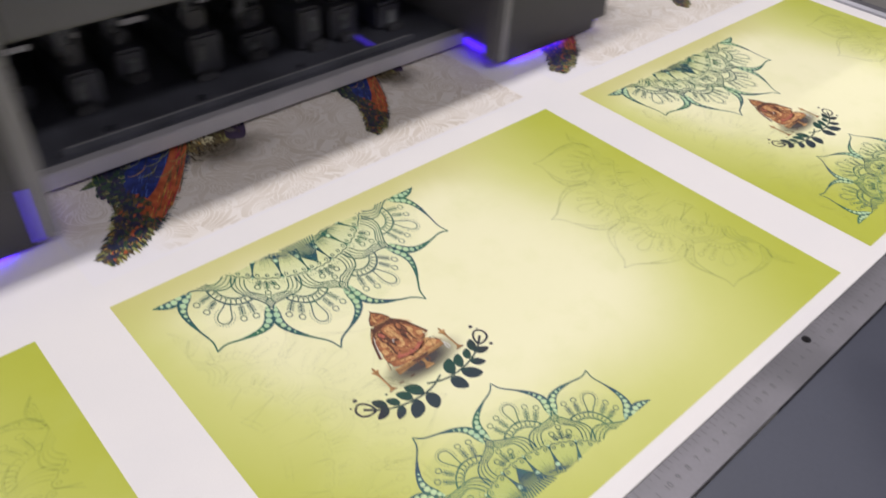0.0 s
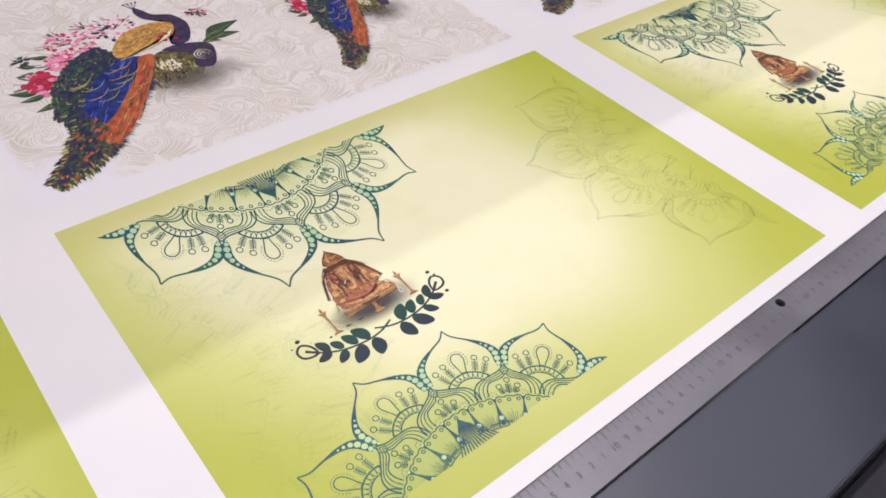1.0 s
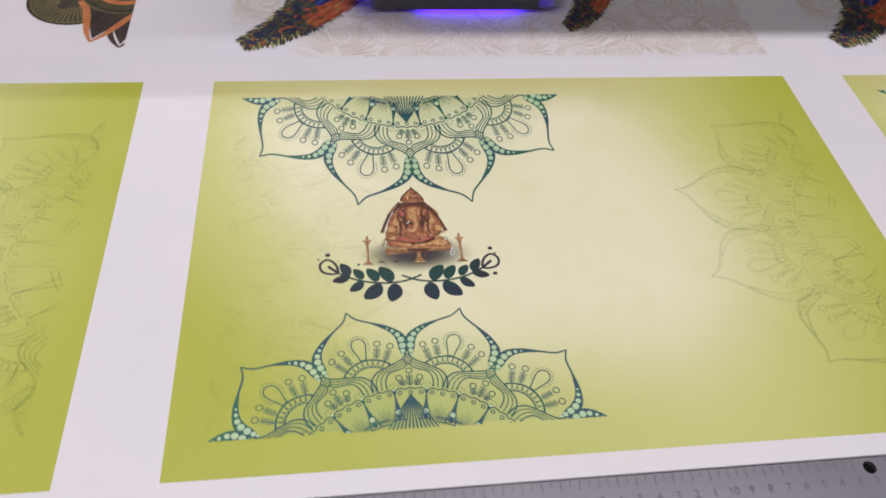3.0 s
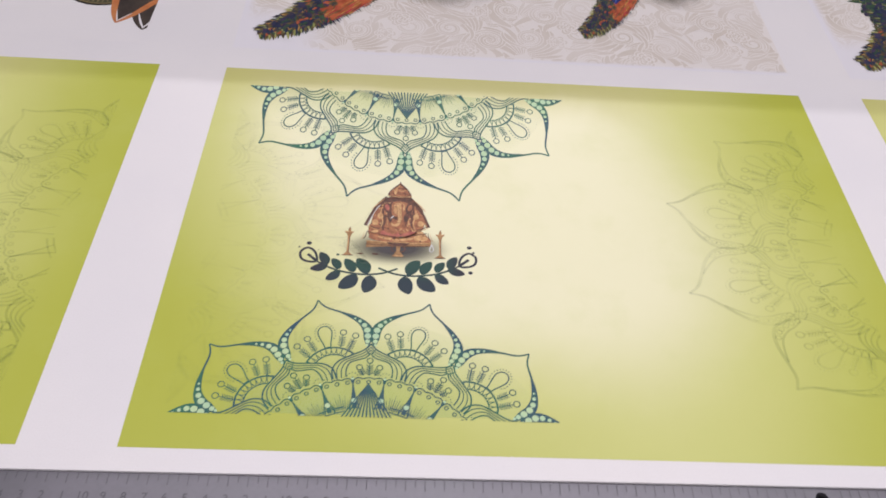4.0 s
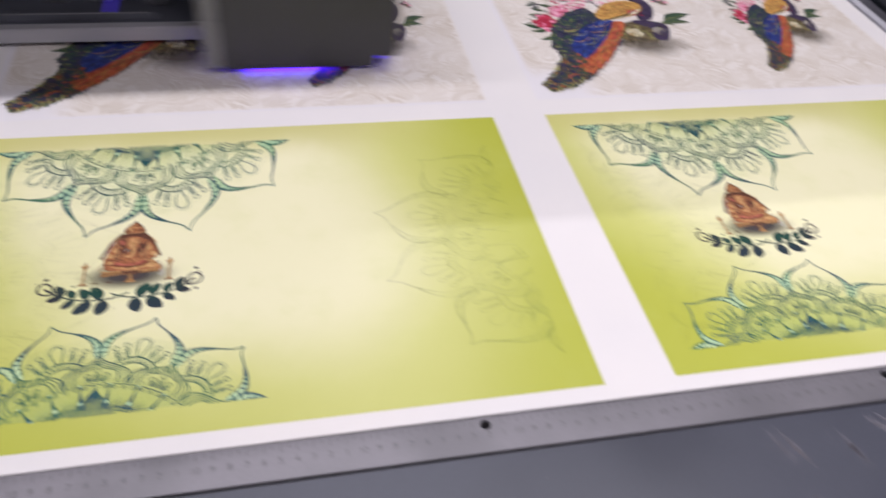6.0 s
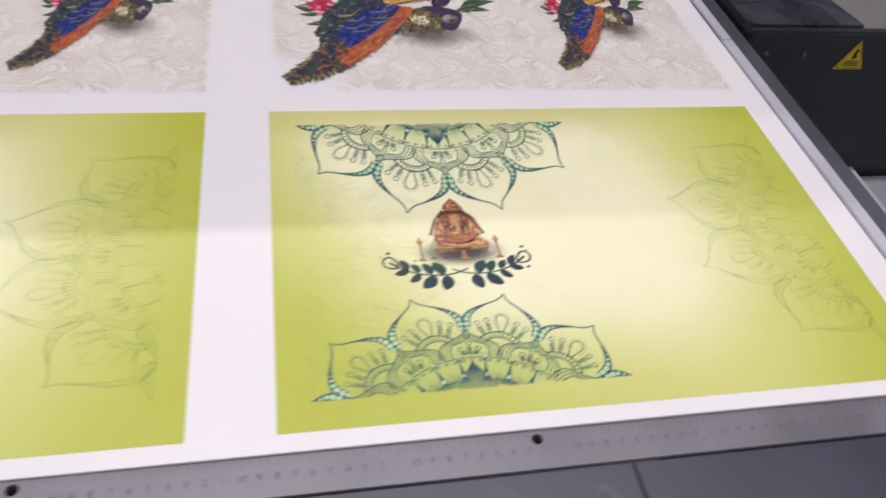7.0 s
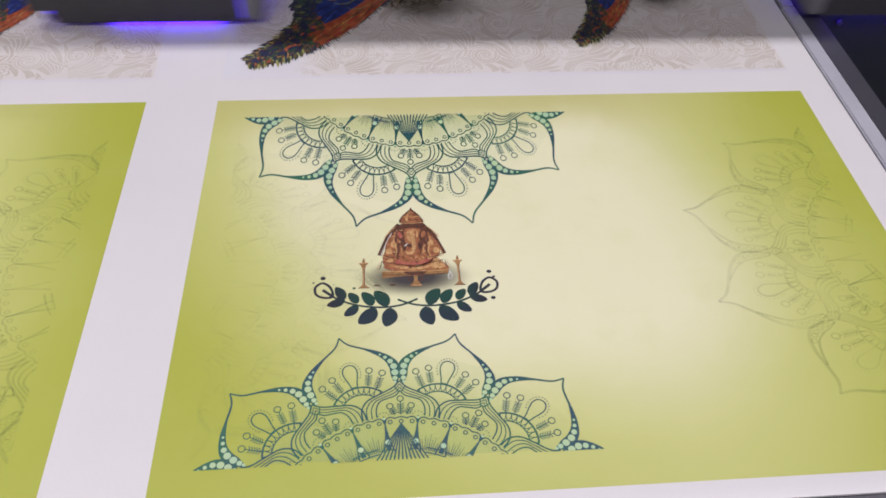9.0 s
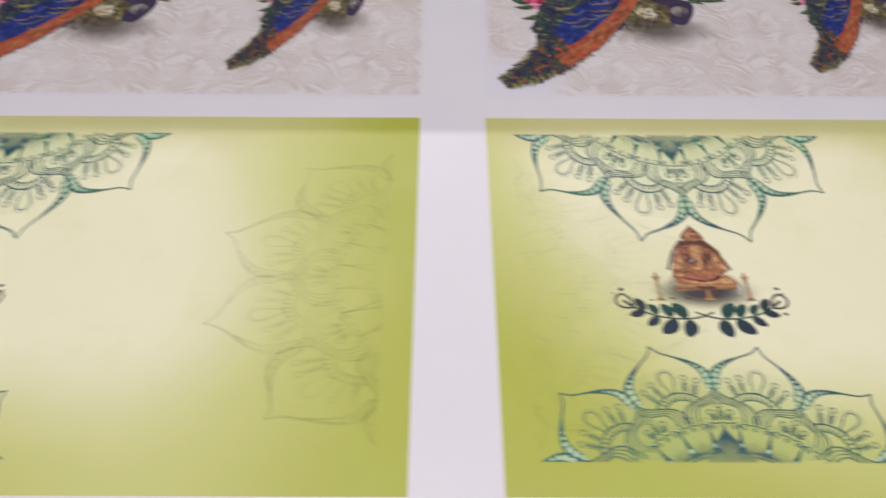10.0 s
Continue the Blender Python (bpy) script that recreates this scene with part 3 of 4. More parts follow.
def idol():
    """The seated bronze figure on its plinth, kept to plain shapes, between two oil lamps; millimetres."""
    d, rnd = Ink2D(to=lambda x, y: (x / 1000, y / 1000)), random.Random(5)
    d.mat = 3
    d.disc(0, 0.5, 40, 28, 16.5)
    # throne posts at both sides, a pale edge along each
    for s in (-1, 1):
        post = smooth_curve([(s * 7.4, 45.0), (s * 14.2, 35.5), (s * 20.6, 18.6)], 6)
        d.mat = 1
        d.line(post, 2.6)
        d.mat = 6 if s < 0 else 2
        d.line([(x - s * 0.9, y) for x, y in post[5:]], 0.55)
    # body, arms, chest, face, legs, plinth and crown
    for mat, pts in (
        (1, [(-7.0, 44.2), (-14.1, 31.5), (-18.4, 16.3), (-17.3, 10.2), (-8.9, 9.6), (9.8, 10.7), (17.8, 19.5), (14.9, 34.7), (8.2, 44.7)]),
        (0, [(-14.2, 33.1), (-9.7, 35.8), (-7.7, 29.9), (-9.4, 23.0), (-14.2, 19.2), (-16.8, 23.5)]),
        (0, [(-18.0, 19.2), (-14.0, 20.8), (-9.7, 17.1), (-10.7, 11.8), (-16.4, 10.2), (-18.5, 13.9)]),
        (0, [(8.5, 36.3), (13.5, 33.9), (18.3, 24.0), (16.3, 17.9), (11.5, 14.4), (8.2, 17.9), (9.8, 26.7)]),
        (5, [(-8.7, 15.0), (-0.0, 12.3), (9.7, 15.0), (11.0, 11.5), (-0.2, 9.6), (-10.0, 10.7)]),
        (0, [(-7.9, 25.6), (-5.0, 26.8), (0.6, 24.0), (7.1, 25.9), (9.9, 19.5), (7.0, 13.8), (-0.0, 12.2), (-7.4, 13.8), (-8.5, 19.5)]),
        (0, [(-3.1, 40.6), (5.3, 40.6), (6.0, 33.9), (4.1, 28.1), (-2.9, 28.1), (-4.2, 33.9)]),
        (2, [(-1.8, 39.3), (4.0, 39.3), (4.4, 33.9), (2.3, 29.7), (-1.4, 29.7), (-2.8, 33.9)]),
        (0, [(-17.5, 10.6), (-10.0, 11.2), (0.9, 8.0), (9.9, 10.6), (15.2, 15.0), (20.3, 10.2), (22.2, 6.1), (10.5, 4.2), (-6.2, 5.1), (-16.6, 7.1)]),
        (2, [(-11.1, 9.6), (0.9, 7.4), (10.3, 9.3), (9.2, 7.4), (0.6, 5.8), (-10.0, 8.0)]),
        (2, [(12.3, 11.8), (16.3, 13.1), (20.2, 8.6), (15.9, 6.4), (11.3, 7.4)]),
        (4, [(-19.0, 5.1), (-5.5, 5.5), (9.1, 5.5), (22.4, 5.8), (22.0, 2.3), (9.9, 1.6), (-5.7, 1.3), (-19.3, 0.0)]),
        (1, [(-6.9, 46.3), (-5.8, 51.1), (-2.5, 55.3), (0.2, 58.1), (1.0, 60.4), (1.8, 58.1), (4.4, 55.3), (7.2, 51.1), (8.6, 45.7), (0.5, 43.8)]),
        (0, [(-5.7, 47.9), (-4.6, 51.4), (-1.6, 54.6), (0.8, 56.5), (3.5, 54.3), (6.1, 51.1), (7.0, 47.3), (0.7, 46.0)]),
    ):
        d.mat = mat
        d.fan(smooth_curve(pts, 4, True) if mat != 4 else pts)
    # grain of ornaments, lit and dark
    for i in range(210):
        x, y = rnd.gauss(0.6, 9.5), rnd.uniform(6, 40)
        if abs(x) < 20 - max(0, y - 12) * 0.34 and not (abs(x - 0.5) < 5 and y > 18):
            d.mat = rnd.choice((0, 1, 2, 2, 0, 5, 1))
            d.disc(x, y, rnd.uniform(0.4, 1.3), 7, rnd.uniform(0.3, 0.7), rnd.uniform(0, 3))
    # dark folds between arms, chest and legs
    for pts, wide in (([(9.4, 37.5), (10.2, 30), (8.6, 22), (10.4, 15.5)], 1.5), ([(10.4, 16.0), (15.5, 16.8), (19.2, 19.6)], 0.9), ([(16.6, 33.0), (12.6, 38.5), (7.8, 44.0)], 1.2), ([(19.8, 14.0), (20.6, 9.2), (22.0, 6.6)], 0.6), ([(4.6, 30), (5.6, 24), (4.6, 18)], 0.9)):
        for s in (-1, 1):
            d.mat = 1
            d.line(smooth_curve([(0.5 + s * x, y) for x, y in pts], 4), wide, taper=True)
            d.mat = 2
            d.line(smooth_curve([(0.5 + s * (x + 1.5), y - 0.4) for x, y in pts], 4), wide * 0.5, taper=True)
    # ears, eyes and hollows beside the trunk
    for s in (-1, 1):
        for mat, x, y, rx, ry in ((1, 7.3, 35.0, 2.6, 4.6), (5 if s < 0 else 0, 7.6, 35.4, 1.5, 3.0), (1, 5.6, 26.0, 1.5, 3.6), (2, 11.8, 27.5, 2.0, 2.8), (2, 15.0, 21.5, 2.2, 2.4), (2, 14.8, 13.6, 2.4, 1.3)):
            d.mat = mat
            d.disc(0.5 + s * x, y, rx, 12, ry, -0.25 * s)
        d.mat = 1
        d.disc(0.7 + s * 2.3, 36.2, 0.6, 8, 0.4)
        d.line(smooth_curve([(s * 19.4, 13.4), (s * 11, 11.2), (0.6, 9.2)], 4), 0.6)
    # trunk, tusk and collar
    d.mat = 0
    d.line(smooth_curve([(0.9, 39.0), (1.6, 31.5), (2.0, 24.5), (0.2, 19.2), (-3.2, 19.0), (-4.4, 21.8)], 5), [4.8 - 0.10 * i for i in range(26)])
    d.mat = 2
    d.line(smooth_curve([(0.6, 38.6), (1.2, 31.5), (1.6, 24.8), (0.0, 20.0), (-2.8, 19.6), (-3.9, 21.6)], 5), [3.2 - 0.08 * i for i in range(26)])
    d.mat = 1
    for i in range(7):
        d.line([(-0.6, 34 - 1.9 * i), (1.2, 33.5 - 1.9 * i), (3.0, 33.9 - 1.9 * i)], 0.28)
    d.mat = 6
    d.line([(-2.4, 27.8), (-4.4, 25.6)], 0.7)
    for y, wide, mat in ((45.6, 8.0, 2), (44.2, 7.6, 1), (48.4, 6.6, 1), (51.2, 5.2, 2), (53.6, 3.6, 1)):
        d.mat = mat
        d.line([(1.0 - wide, y + 0.6), (1.0, y - 0.4), (1.0 + wide, y + 0.4)], 0.6)
    d.mat = 2
    d.leaf((-2.2, 47), (0.8, 57), 0.18, 0.1)
    d.line([(-19.4, 5.3), (-6, 4.6), (8, 4.3), (22.3, 5.0)], 0.7)
    d.mat = 1
    d.line([(-19.6, 2.6), (-6, 2.0), (8, 1.8), (22.4, 2.4)], 0.5)
    # footed cup with two handles before the plinth
    d.mat = 1
    d.fan([(-6.2, 5.0), (8.8, 4.7), (7.6, 3.0), (4.4, 1.6), (-1.6, 1.6), (-5.0, 3.0)])
    for s in (-1, 1):
        d.line(smooth_curve([(1.4 + s * 2.6, 1.2), (1.4 + s * 4.4, -0.2), (1.4 + s * 3.6, -2.4), (1.4 + s * 1.8, -3.0)], 4), 0.7)
    d.mat = 4
    d.fan([(0.0, 1.6), (2.8, 1.6), (2.4, -2.6), (4.4, -5.4), (5.2, -7.2), (-2.4, -7.2), (-1.6, -5.4), (0.4, -2.6)])
    d.mat = 2
    d.line([(-5.8, 4.9), (8.6, 4.7)], 0.5)
    d.line([(-2.0, -6.4), (4.8, -6.4)], 0.7)
    # small bell of light metal at the plinth's corner
    d.mat = 6
    d.line(smooth_curve([(22.6, 4.2), (24.0, 0.4), (23.4, -2.0), (21.8, -1.8), (21.8, 0.6), (22.8, 4.0)], 4), 0.7)
    # two standing oil lamps
    for cx in (-30.6, 28.3):
        d.mat = 4
        half = [(3.2, 12.6), (1.6, 10.8), (0.8, 8.0), (0.6, 0), (0.8, -4.6), (2.4, -6.4), (3.6, -7.4)]
        d.call += 1
        for (xa, ya), (xb, yb) in zip(half, half[1:]):
            d.poly([(cx - xa, ya), (cx + xa, ya), (cx + xb, yb), (cx - xb, yb)])
        d.leaf((cx, 12.4), (cx + 0.2, 16.8), 0.42)
        d.mat = 2
        d.line([(cx - 2.8, 12.5), (cx + 2.8, 12.5)], 0.7)
        d.line([(cx - 0.3, 9), (cx - 0.2, -4.4)], 0.4)
        d.mat = 1
        d.line([(cx + 0.5, 9), (cx + 0.5, -5.4)], 0.4)
        d.line([(cx - 3.4, -7.2), (cx + 3.4, -7.2)], 0.5)
    d.mat = 1
    for x in (-22.5, -13.0):
        d.disc(x, -5.6, 2.2, 8, 0.6)
    return d.mesh("seated_figure_print", COPPER)


BIG_TOP = half_mandala("floral_half_mandala", 0.1475, 0.1886, [TEAL, AQUA, glow_tint("aqua_tint_upper", 0.1475, 0.1886)])
SMALL_LOW = half_mandala("floral_half_mandala_low", 0.1300, 0.1285, [TEAL, AQUA, glow_tint("aqua_tint_lower", 0.1300, 0.1285)])
FAINT = half_mandala("faint_half_mandala", 0.150, 0.190, [GHOST, GHOST, GHOST], False, 1.35)
FAINTER = half_mandala("fainter_half_mandala", 0.150, 0.190, [PALE_GHOST, PALE_GHOST, PALE_GHOST], False, 1.6)
SPRAY_MESH, IDOL_MESH = leaf_spray(), idol()
for card in GREEN_CARDS:
    place("floral_half_mandala", BIG_TOP, card, pose(0.1417, 0.2978, 0.00004, 0, 0, 180), "teal and green line drawing of a half flower")
    place("floral_half_mandala", SMALL_LOW, card, pose(0.1269, 0.0205, 0.00004), "teal and green line drawing of a half flower")
    place("faint_half_mandala", FAINT, card, pose(0.4380, 0.1520, 0.00004, 0, 0, 90), "faint green drawing of a half flower")
    place("faint_half_mandala", FAINTER, card, pose(0.0190, 0.1480, 0.00004, 0, 0, -90), "faint green drawing of a half flower")
    place("leaf_spray", SPRAY_MESH, card, pose(0.1341, 0.1217, 0.00004), "dark teal print of two crossed leafy twigs")
    place("seated_figure_print", IDOL_MESH, card, pose(0.1385, 0.1408, 0.00004), "copper brown print of a seated temple figure")


def smoke_ink():
    """A brown-grey mist under the rock, gone at its rim."""
    k = Mat("smoke_ink", 0.42, spec=0.35)
    x, y, _ = k.xyz()
    dx, dy = k.math("DIVIDE", k.math("SUBTRACT", x, 0.152), 0.060), k.math("DIVIDE", k.math("SUBTRACT", y, 0.072), 0.034)
    r = k.math("SQRT", k.math("ADD", k.math("POWER", dx, 2.0), k.math("POWER", dy, 2.0)))
    wob = k.math("MULTIPLY_ADD", k.noise(40, 3), 0.5, -0.25)
    k.link(k.math("MULTIPLY", k.smooth(k.math("ADD", r, wob), 0.92, 0.0), 0.72), k.b.inputs["Alpha"])
    return k.base(k.mix(k.noise(60, 3), srgb(92, 84, 76), srgb(120, 110, 98)))


def rock_ink():
    """Dark speckled stone that melts away towards its foot."""
    k = Mat("rock_ink", 0.42, spec=0.35)
    _, y, _ = k.xyz()
    wob = k.math("MULTIPLY_ADD", k.noise(60, 4), 0.03, -0.015)
    k.link(k.smooth(k.math("ADD", y, wob), 0.064, 0.104), k.b.inputs["Alpha"])
    return k.base(k.mix(k.smooth(k.noise(150, 4), 0.35, 0.65), srgb(64, 54, 44), srgb(122, 108, 80)))


INKS = [ink("navy_ink", (32, 36, 58), (50, 56, 86), 180), ink("royal_blue_ink", (26, 36, 96), (42, 60, 136), 120), ink("orange_ink", (152, 70, 46), (192, 102, 68), 110), ink("gold_leaf_ink", (160, 110, 54), (212, 168, 96), 200),
        ink("bottle_green_ink", (40, 62, 52), (64, 88, 66), 160), ink("olive_ink", (136, 140, 84), (172, 168, 104), 160), ink("pink_ink", (206, 92, 130), (232, 160, 188), 160), ink("crimson_ink", (150, 26, 54), (192, 56, 84), 130),
        ink("dark_plum_ink", (50, 42, 66), (74, 60, 90), 110), ink("ivory_ink", (206, 196, 160), (232, 226, 206), 90), ink("umber_ink", (70, 58, 42), (112, 96, 66), 140), smoke_ink(),
        ink("pale_pink_ink", (232, 190, 208), (240, 214, 222), 120), ink("sky_ink", (70, 96, 178), (92, 122, 196), 120), rock_ink()]
NAVY, BLUE, ORANGE, GOLD, BOTTLE, OLIVE, PINK, CRIMSON, PLUM, IVORY, UMBER, SMOKE, PALE, SKY, ROCK = range(15)


def scatter(rnd, poly, n):
    xs, ys = [p[0] for p in poly], [p[1] for p in poly]
    out = []
    while len(out) < n:
        p = (rnd.uniform(min(xs), max(xs)), rnd.uniform(min(ys), max(ys)))
        if inside(p, poly):
            out.append(p)
    return sorted(out, key=lambda p: -p[1])


def peacock():
    """A peacock on a rock with its train hanging down, among flowers; millimetres from the train's tip."""
    d, rnd = Ink2D(to=lambda x, y: (x / 1000, y / 1000)), random.Random(11)

    def shape(pts, mat, z, per=4):
        d.mat, d.z = mat, z
        d.fan(smooth_curve(pts, per, True))

    # blurred ground and rock
    d.mat, d.z = SMOKE, 0.0
    d.disc(152, 72, 60, 30, 34)
    shape([(139, 126), (160, 121), (168, 103), (164, 80), (142, 62), (114, 62), (119, 96)], ROCK, 0.0004)
    for x, y in scatter(rnd, [(120, 122), (158, 122), (164, 98), (150, 74), (120, 72)], 190):
        near = math.hypot((x - 142) / 12, (y - 104) / 11)
        d.mat = rnd.choice((IVORY, IVORY, GOLD)) if near < 0.9 else rnd.choice((ROCK, UMBER, OLIVE, ROCK, UMBER)) if y > 90 else ROCK
        q = rnd.uniform(3, 9)
        d.z = 0.0005 + (125 - y) * 1e-6
        d.line(smooth_curve([(x, y), (x - 1.2 + rnd.uniform(-1, 1), y - q * 0.5), (x - 0.5, y - q)], 3), rnd.uniform(1.0, 2.6), taper=True)
    # flowers and leaves at the left
    for x0, y0, x1, y1 in ((192, 132, 231, 144), (195, 126, 222, 123), (186, 122, 212, 130), (34, 118, 13, 128), (44, 97, 23, 91), (48, 84, 33, 70), (37, 112, 17, 111), (42, 149, 26, 150), (184, 125, 200, 117), (190, 130, 214, 136), (46, 158, 32, 166), (60, 168, 44, 176)):
        d.mat, d.z = BOTTLE, 0.0003
        d.leaf((x0, y0), (x1, y1), 0.40, 0.06)
        d.mat, d.z = OLIVE, 0.00031
        d.line([(x0, y0), (x0 + (x1 - x0) * 0.8, y0 + (y1 - y0) * 0.8)], 0.7, taper=True)
    for cx, cy, r, big, inks in ((42, 129, 19, 26, (CRIMSON, CRIMSON, PINK)), (66, 152, 17, 34, (PINK, CRIMSON, PALE)), (84, 180, 24, 120, (PINK, PALE, PINK, CRIMSON)), (126, 186, 22, 90, (PINK, PALE, PLUM)), (203, 176, 9, 18, (PINK, UMBER, PLUM)), (38, 172, 8, 12, (PLUM, BOTTLE)), (104, 200, 12, 18, (PALE, PINK))):
        if r in (19, 17):
            d.mat, d.z = CRIMSON if r == 19 else PINK, 0.00035
            d.disc(cx, cy, r * 0.78, 12, r * 0.66, 0.4)
        for i in range(big):
            a, q = rnd.uniform(0, 6.3), r * math.sqrt(rnd.random())
            d.mat, d.z = rnd.choice(inks), 0.00036 + i * 1e-6
            d.disc(cx + q * math.cos(a) * 0.9, cy + q * math.sin(a), rnd.uniform(1.4, 3.2) * (1.9 if r == 19 else 1.0), 7, rnd.uniform(1.2, 2.4) * (1.9 if r == 19 else 1.0), a)
        for i in range(7):
            a = rnd.uniform(0.6, 3.4)
            d.mat, d.z = BOTTLE, 0.0003
            d.line([(cx, cy), (cx + r * 1.25 * math.cos(a), cy + r * 1.25 * math.sin(a))], 0.7)
    # body and train
    shape([(1, -1), (6, -11), (31, -5), (55, 13), (80, 38), (100, 64), (118, 94), (131, 122), (111, 136), (100, 162), (77, 152), (53, 124), (38, 78), (41, 58), (27, 31), (12, 12)], NAVY, 0.0006, 5)
    shape([(128, 127), (105, 132), (83, 116), (65, 96), (51, 65), (51, 42), (63, 43), (92, 73), (117, 100)], BLUE, 0.00066, 5)
    for i in range(40):
        t = i / 39
        bx, by = 54 + 72 * t, 44 + 84 * t
        d.mat, d.z = rnd.choice((NAVY, BLUE, BLUE)), 0.00068 + i * 1e-6
        d.leaf((bx + rnd.uniform(-6, 2), by + rnd.uniform(-4, 10)), (bx - 12 + rnd.uniform(-6, 2), by - 16 + rnd.uniform(-3, 6)), 0.16)
    for i in range(110):
        t = rnd.random()
        bx, by = 56 + 68 * t + rnd.uniform(-12, 4), 48 + 78 * t + rnd.uniform(-6, 16)
        d.mat, d.z = rnd.choice((NAVY, SKY, BLUE, NAVY)), 0.00070
        d.line([(bx, by), (bx - 4, by - 5.5), (bx - 6.5, by - 10)], rnd.uniform(0.4, 0.9), taper=True)
    shape([(137, 126), (124, 128), (116, 112), (99, 87), (73, 56), (50, 36), (46, 9), (58, 14), (83, 38), (108, 72), (126, 102)], ORANGE, 0.00074, 5)
    for i in range(26):
        t = i / 25
        x, y = 52 + 76 * t, 20 + 96 * t - 14 * math.sin(math.pi * t)
        for j in range(3):
            o = rnd.uniform(-8, 7) * (0.4 + 0.6 * math.sin(math.pi * min(1.0, t + 0.2)))
            d.mat, d.z = rnd.choice((CRIMSON, ORANGE, UMBER, GOLD, UMBER)), 0.00078 + i * 1e-6
            d.leaf((x - 5 + o * 0.78, y - 6 - o * 0.62), (x + 4 + o * 0.78, y + 6 - o * 0.62), rnd.uniform(0.05, 0.10))
    rim = smooth_curve([(48, 9), (58, 14), (83, 38), (108, 72), (118, 88)], 14)
    for i in range(56):
        t = i / 55
        x, y = rim[min(int(t * len(rim)), len(rim) - 1)]
        d.mat, d.z = rnd.choice((BOTTLE, NAVY, PLUM)), 0.00072
        q = rnd.uniform(3.0, 6.5)
        d.leaf((x - 4, y + 5), (x + q * 0.6, y - q), rnd.uniform(0.11, 0.2))
    for x, y in scatter(rnd, [(100, 166), (116, 140), (84, 118), (64, 96), (50, 62), (40, 56), (34, 74), (48, 122), (72, 154)], 330):
        d.mat, d.z = rnd.choice((BOTTLE, BOTTLE, NAVY, PLUM, NAVY, NAVY)), 0.00084 + (170 - y) * 1e-6
        a = (x - rnd.uniform(2.5, 5), y - rnd.uniform(4, 7))
        d.leaf((x, y), a, 0.62)
        if rnd.random() < 0.34:
            d.mat = rnd.choice((OLIVE, OLIVE, BOTTLE))
            d.z += 5e-7
            d.line(smooth_curve([(x - 3.6, y - 0.5), (a[0] - 0.6, a[1] + 1.2), (a[0] + 1.6, a[1] + 0.2), (x + 0.2, y - 2.6)], 3), 0.8, taper=True)
    # feather tips that stand out past the back's edge
    for x, y in smooth_curve([(100, 160), (77, 150), (53, 122), (43, 96), (39, 76)], 7):
        q = rnd.uniform(5, 10)
        tip = (x - q * 0.8 + rnd.uniform(-1, 1), y - q * 0.25)
        d.mat, d.z = rnd.choice((OLIVE, BOTTLE)), 0.00058
        d.leaf((x + 3, y + 2), (tip[0] - 0.9, tip[1] - 0.6), 0.62)
        d.mat, d.z = rnd.choice((BOTTLE, NAVY)), 0.00059
        d.leaf((x + 3, y + 2), tip, 0.46)
    for i in range(14):
        x, y = 62 + rnd.uniform(0, 48), 66 + rnd.uniform(0, 54)
        d.mat, d.z = rnd.choice((GOLD, OLIVE)), 0.00096
        d.line(smooth_curve([(x + 13, y + 9), (x + 5, y), (x - 5, y - 2), (x - 9, y + 1)], 4), 1.0, taper=True)
    for x, y in scatter(rnd, [(54, 66), (62, 40), (48, 8), (27, -4), (6, -11), (0, -2), (25, 28), (38, 58)], 330):
        tip = y + 0.6 * x
        warm = x - 0.62 * y > 22 or tip < 14
        d.mat, d.z = rnd.choice((PLUM, NAVY, BOTTLE, UMBER, NAVY, BOTTLE, OLIVE if tip < 18 else UMBER, ORANGE if warm else NAVY, UMBER)), 0.00098 + (70 - y) * 1e-6
        q = rnd.uniform(3, 7.5)
        d.leaf((x + 2, y + 2.5), (x + 1 - q * 0.75 + rnd.uniform(-1.2, 1.2), y + 1 - q * 0.8), 0.40)
    # frayed rim of the train, then dark plumes fanned over one another towards the tip
    side = smooth_curve([(38, 78), (41, 58), (27, 31), (12, 12), (1, -1)], 8)
    under = smooth_curve([(58, 16), (40, 1), (24, -7), (6, -11)], 8)
    for edge, ox, oy in ((side, -0.85, 0.1), (under, 0.35, -0.9)):
        for x, y in edge:
            for k in range(3):
                q = rnd.uniform(2, 5.5)
                d.mat, d.z = rnd.choice((BOTTLE, UMBER, NAVY, OLIVE, UMBER if y < 8 else PLUM)), 0.00107
                x1, y1 = x + rnd.uniform(-2, 2), y + rnd.uniform(-2, 2)
                d.leaf((x1 - ox * 3, y1 - oy * 3), (x1 + ox * q - 1.5, y1 + oy * q - 1.0), 0.26)
    for j, (cx, cy, r) in enumerate(((45, 44, 11), (34, 34, 10), (40, 22, 9), (27, 20, 10), (30, 6, 8), (15, 6, 9), (8, -4, 7))):
        for ring, inks in ((1.0, (GOLD, ORANGE, BOTTLE, UMBER, UMBER, NAVY, UMBER)), (0.82, (BOTTLE, NAVY, UMBER)), (0.62, (NAVY, PLUM, NAVY))):
            for i in range(15):
                a = radians(222 + rnd.uniform(-95, 95))
                d.mat, d.z = rnd.choice(inks), 0.00110 + j * 1e-6 - ring * 5e-7
                q = r * ring * rnd.uniform(0.75, 1.1)
                d.leaf((cx + 2, cy + 2), (cx + q * math.cos(a), cy + q * math.sin(a)), 0.26)
    # wing, neck, breast and head
    shape([(146, 128), (162, 131), (186, 121), (186, 103), (174, 82), (160, 90), (168, 104), (160, 118)], PLUM, 0.0009)
    d.mat, d.z = IVORY, 0.00094
    for r, wide in ((8.4, 0.9), (5.4, 1.1), (2.6, 0.9)):
        d.line([(174 + r * math.cos(radians(t)) * 0.9, 104 + r * math.sin(radians(t))) for t in range(-40, 281, 20)], wide, taper=True)
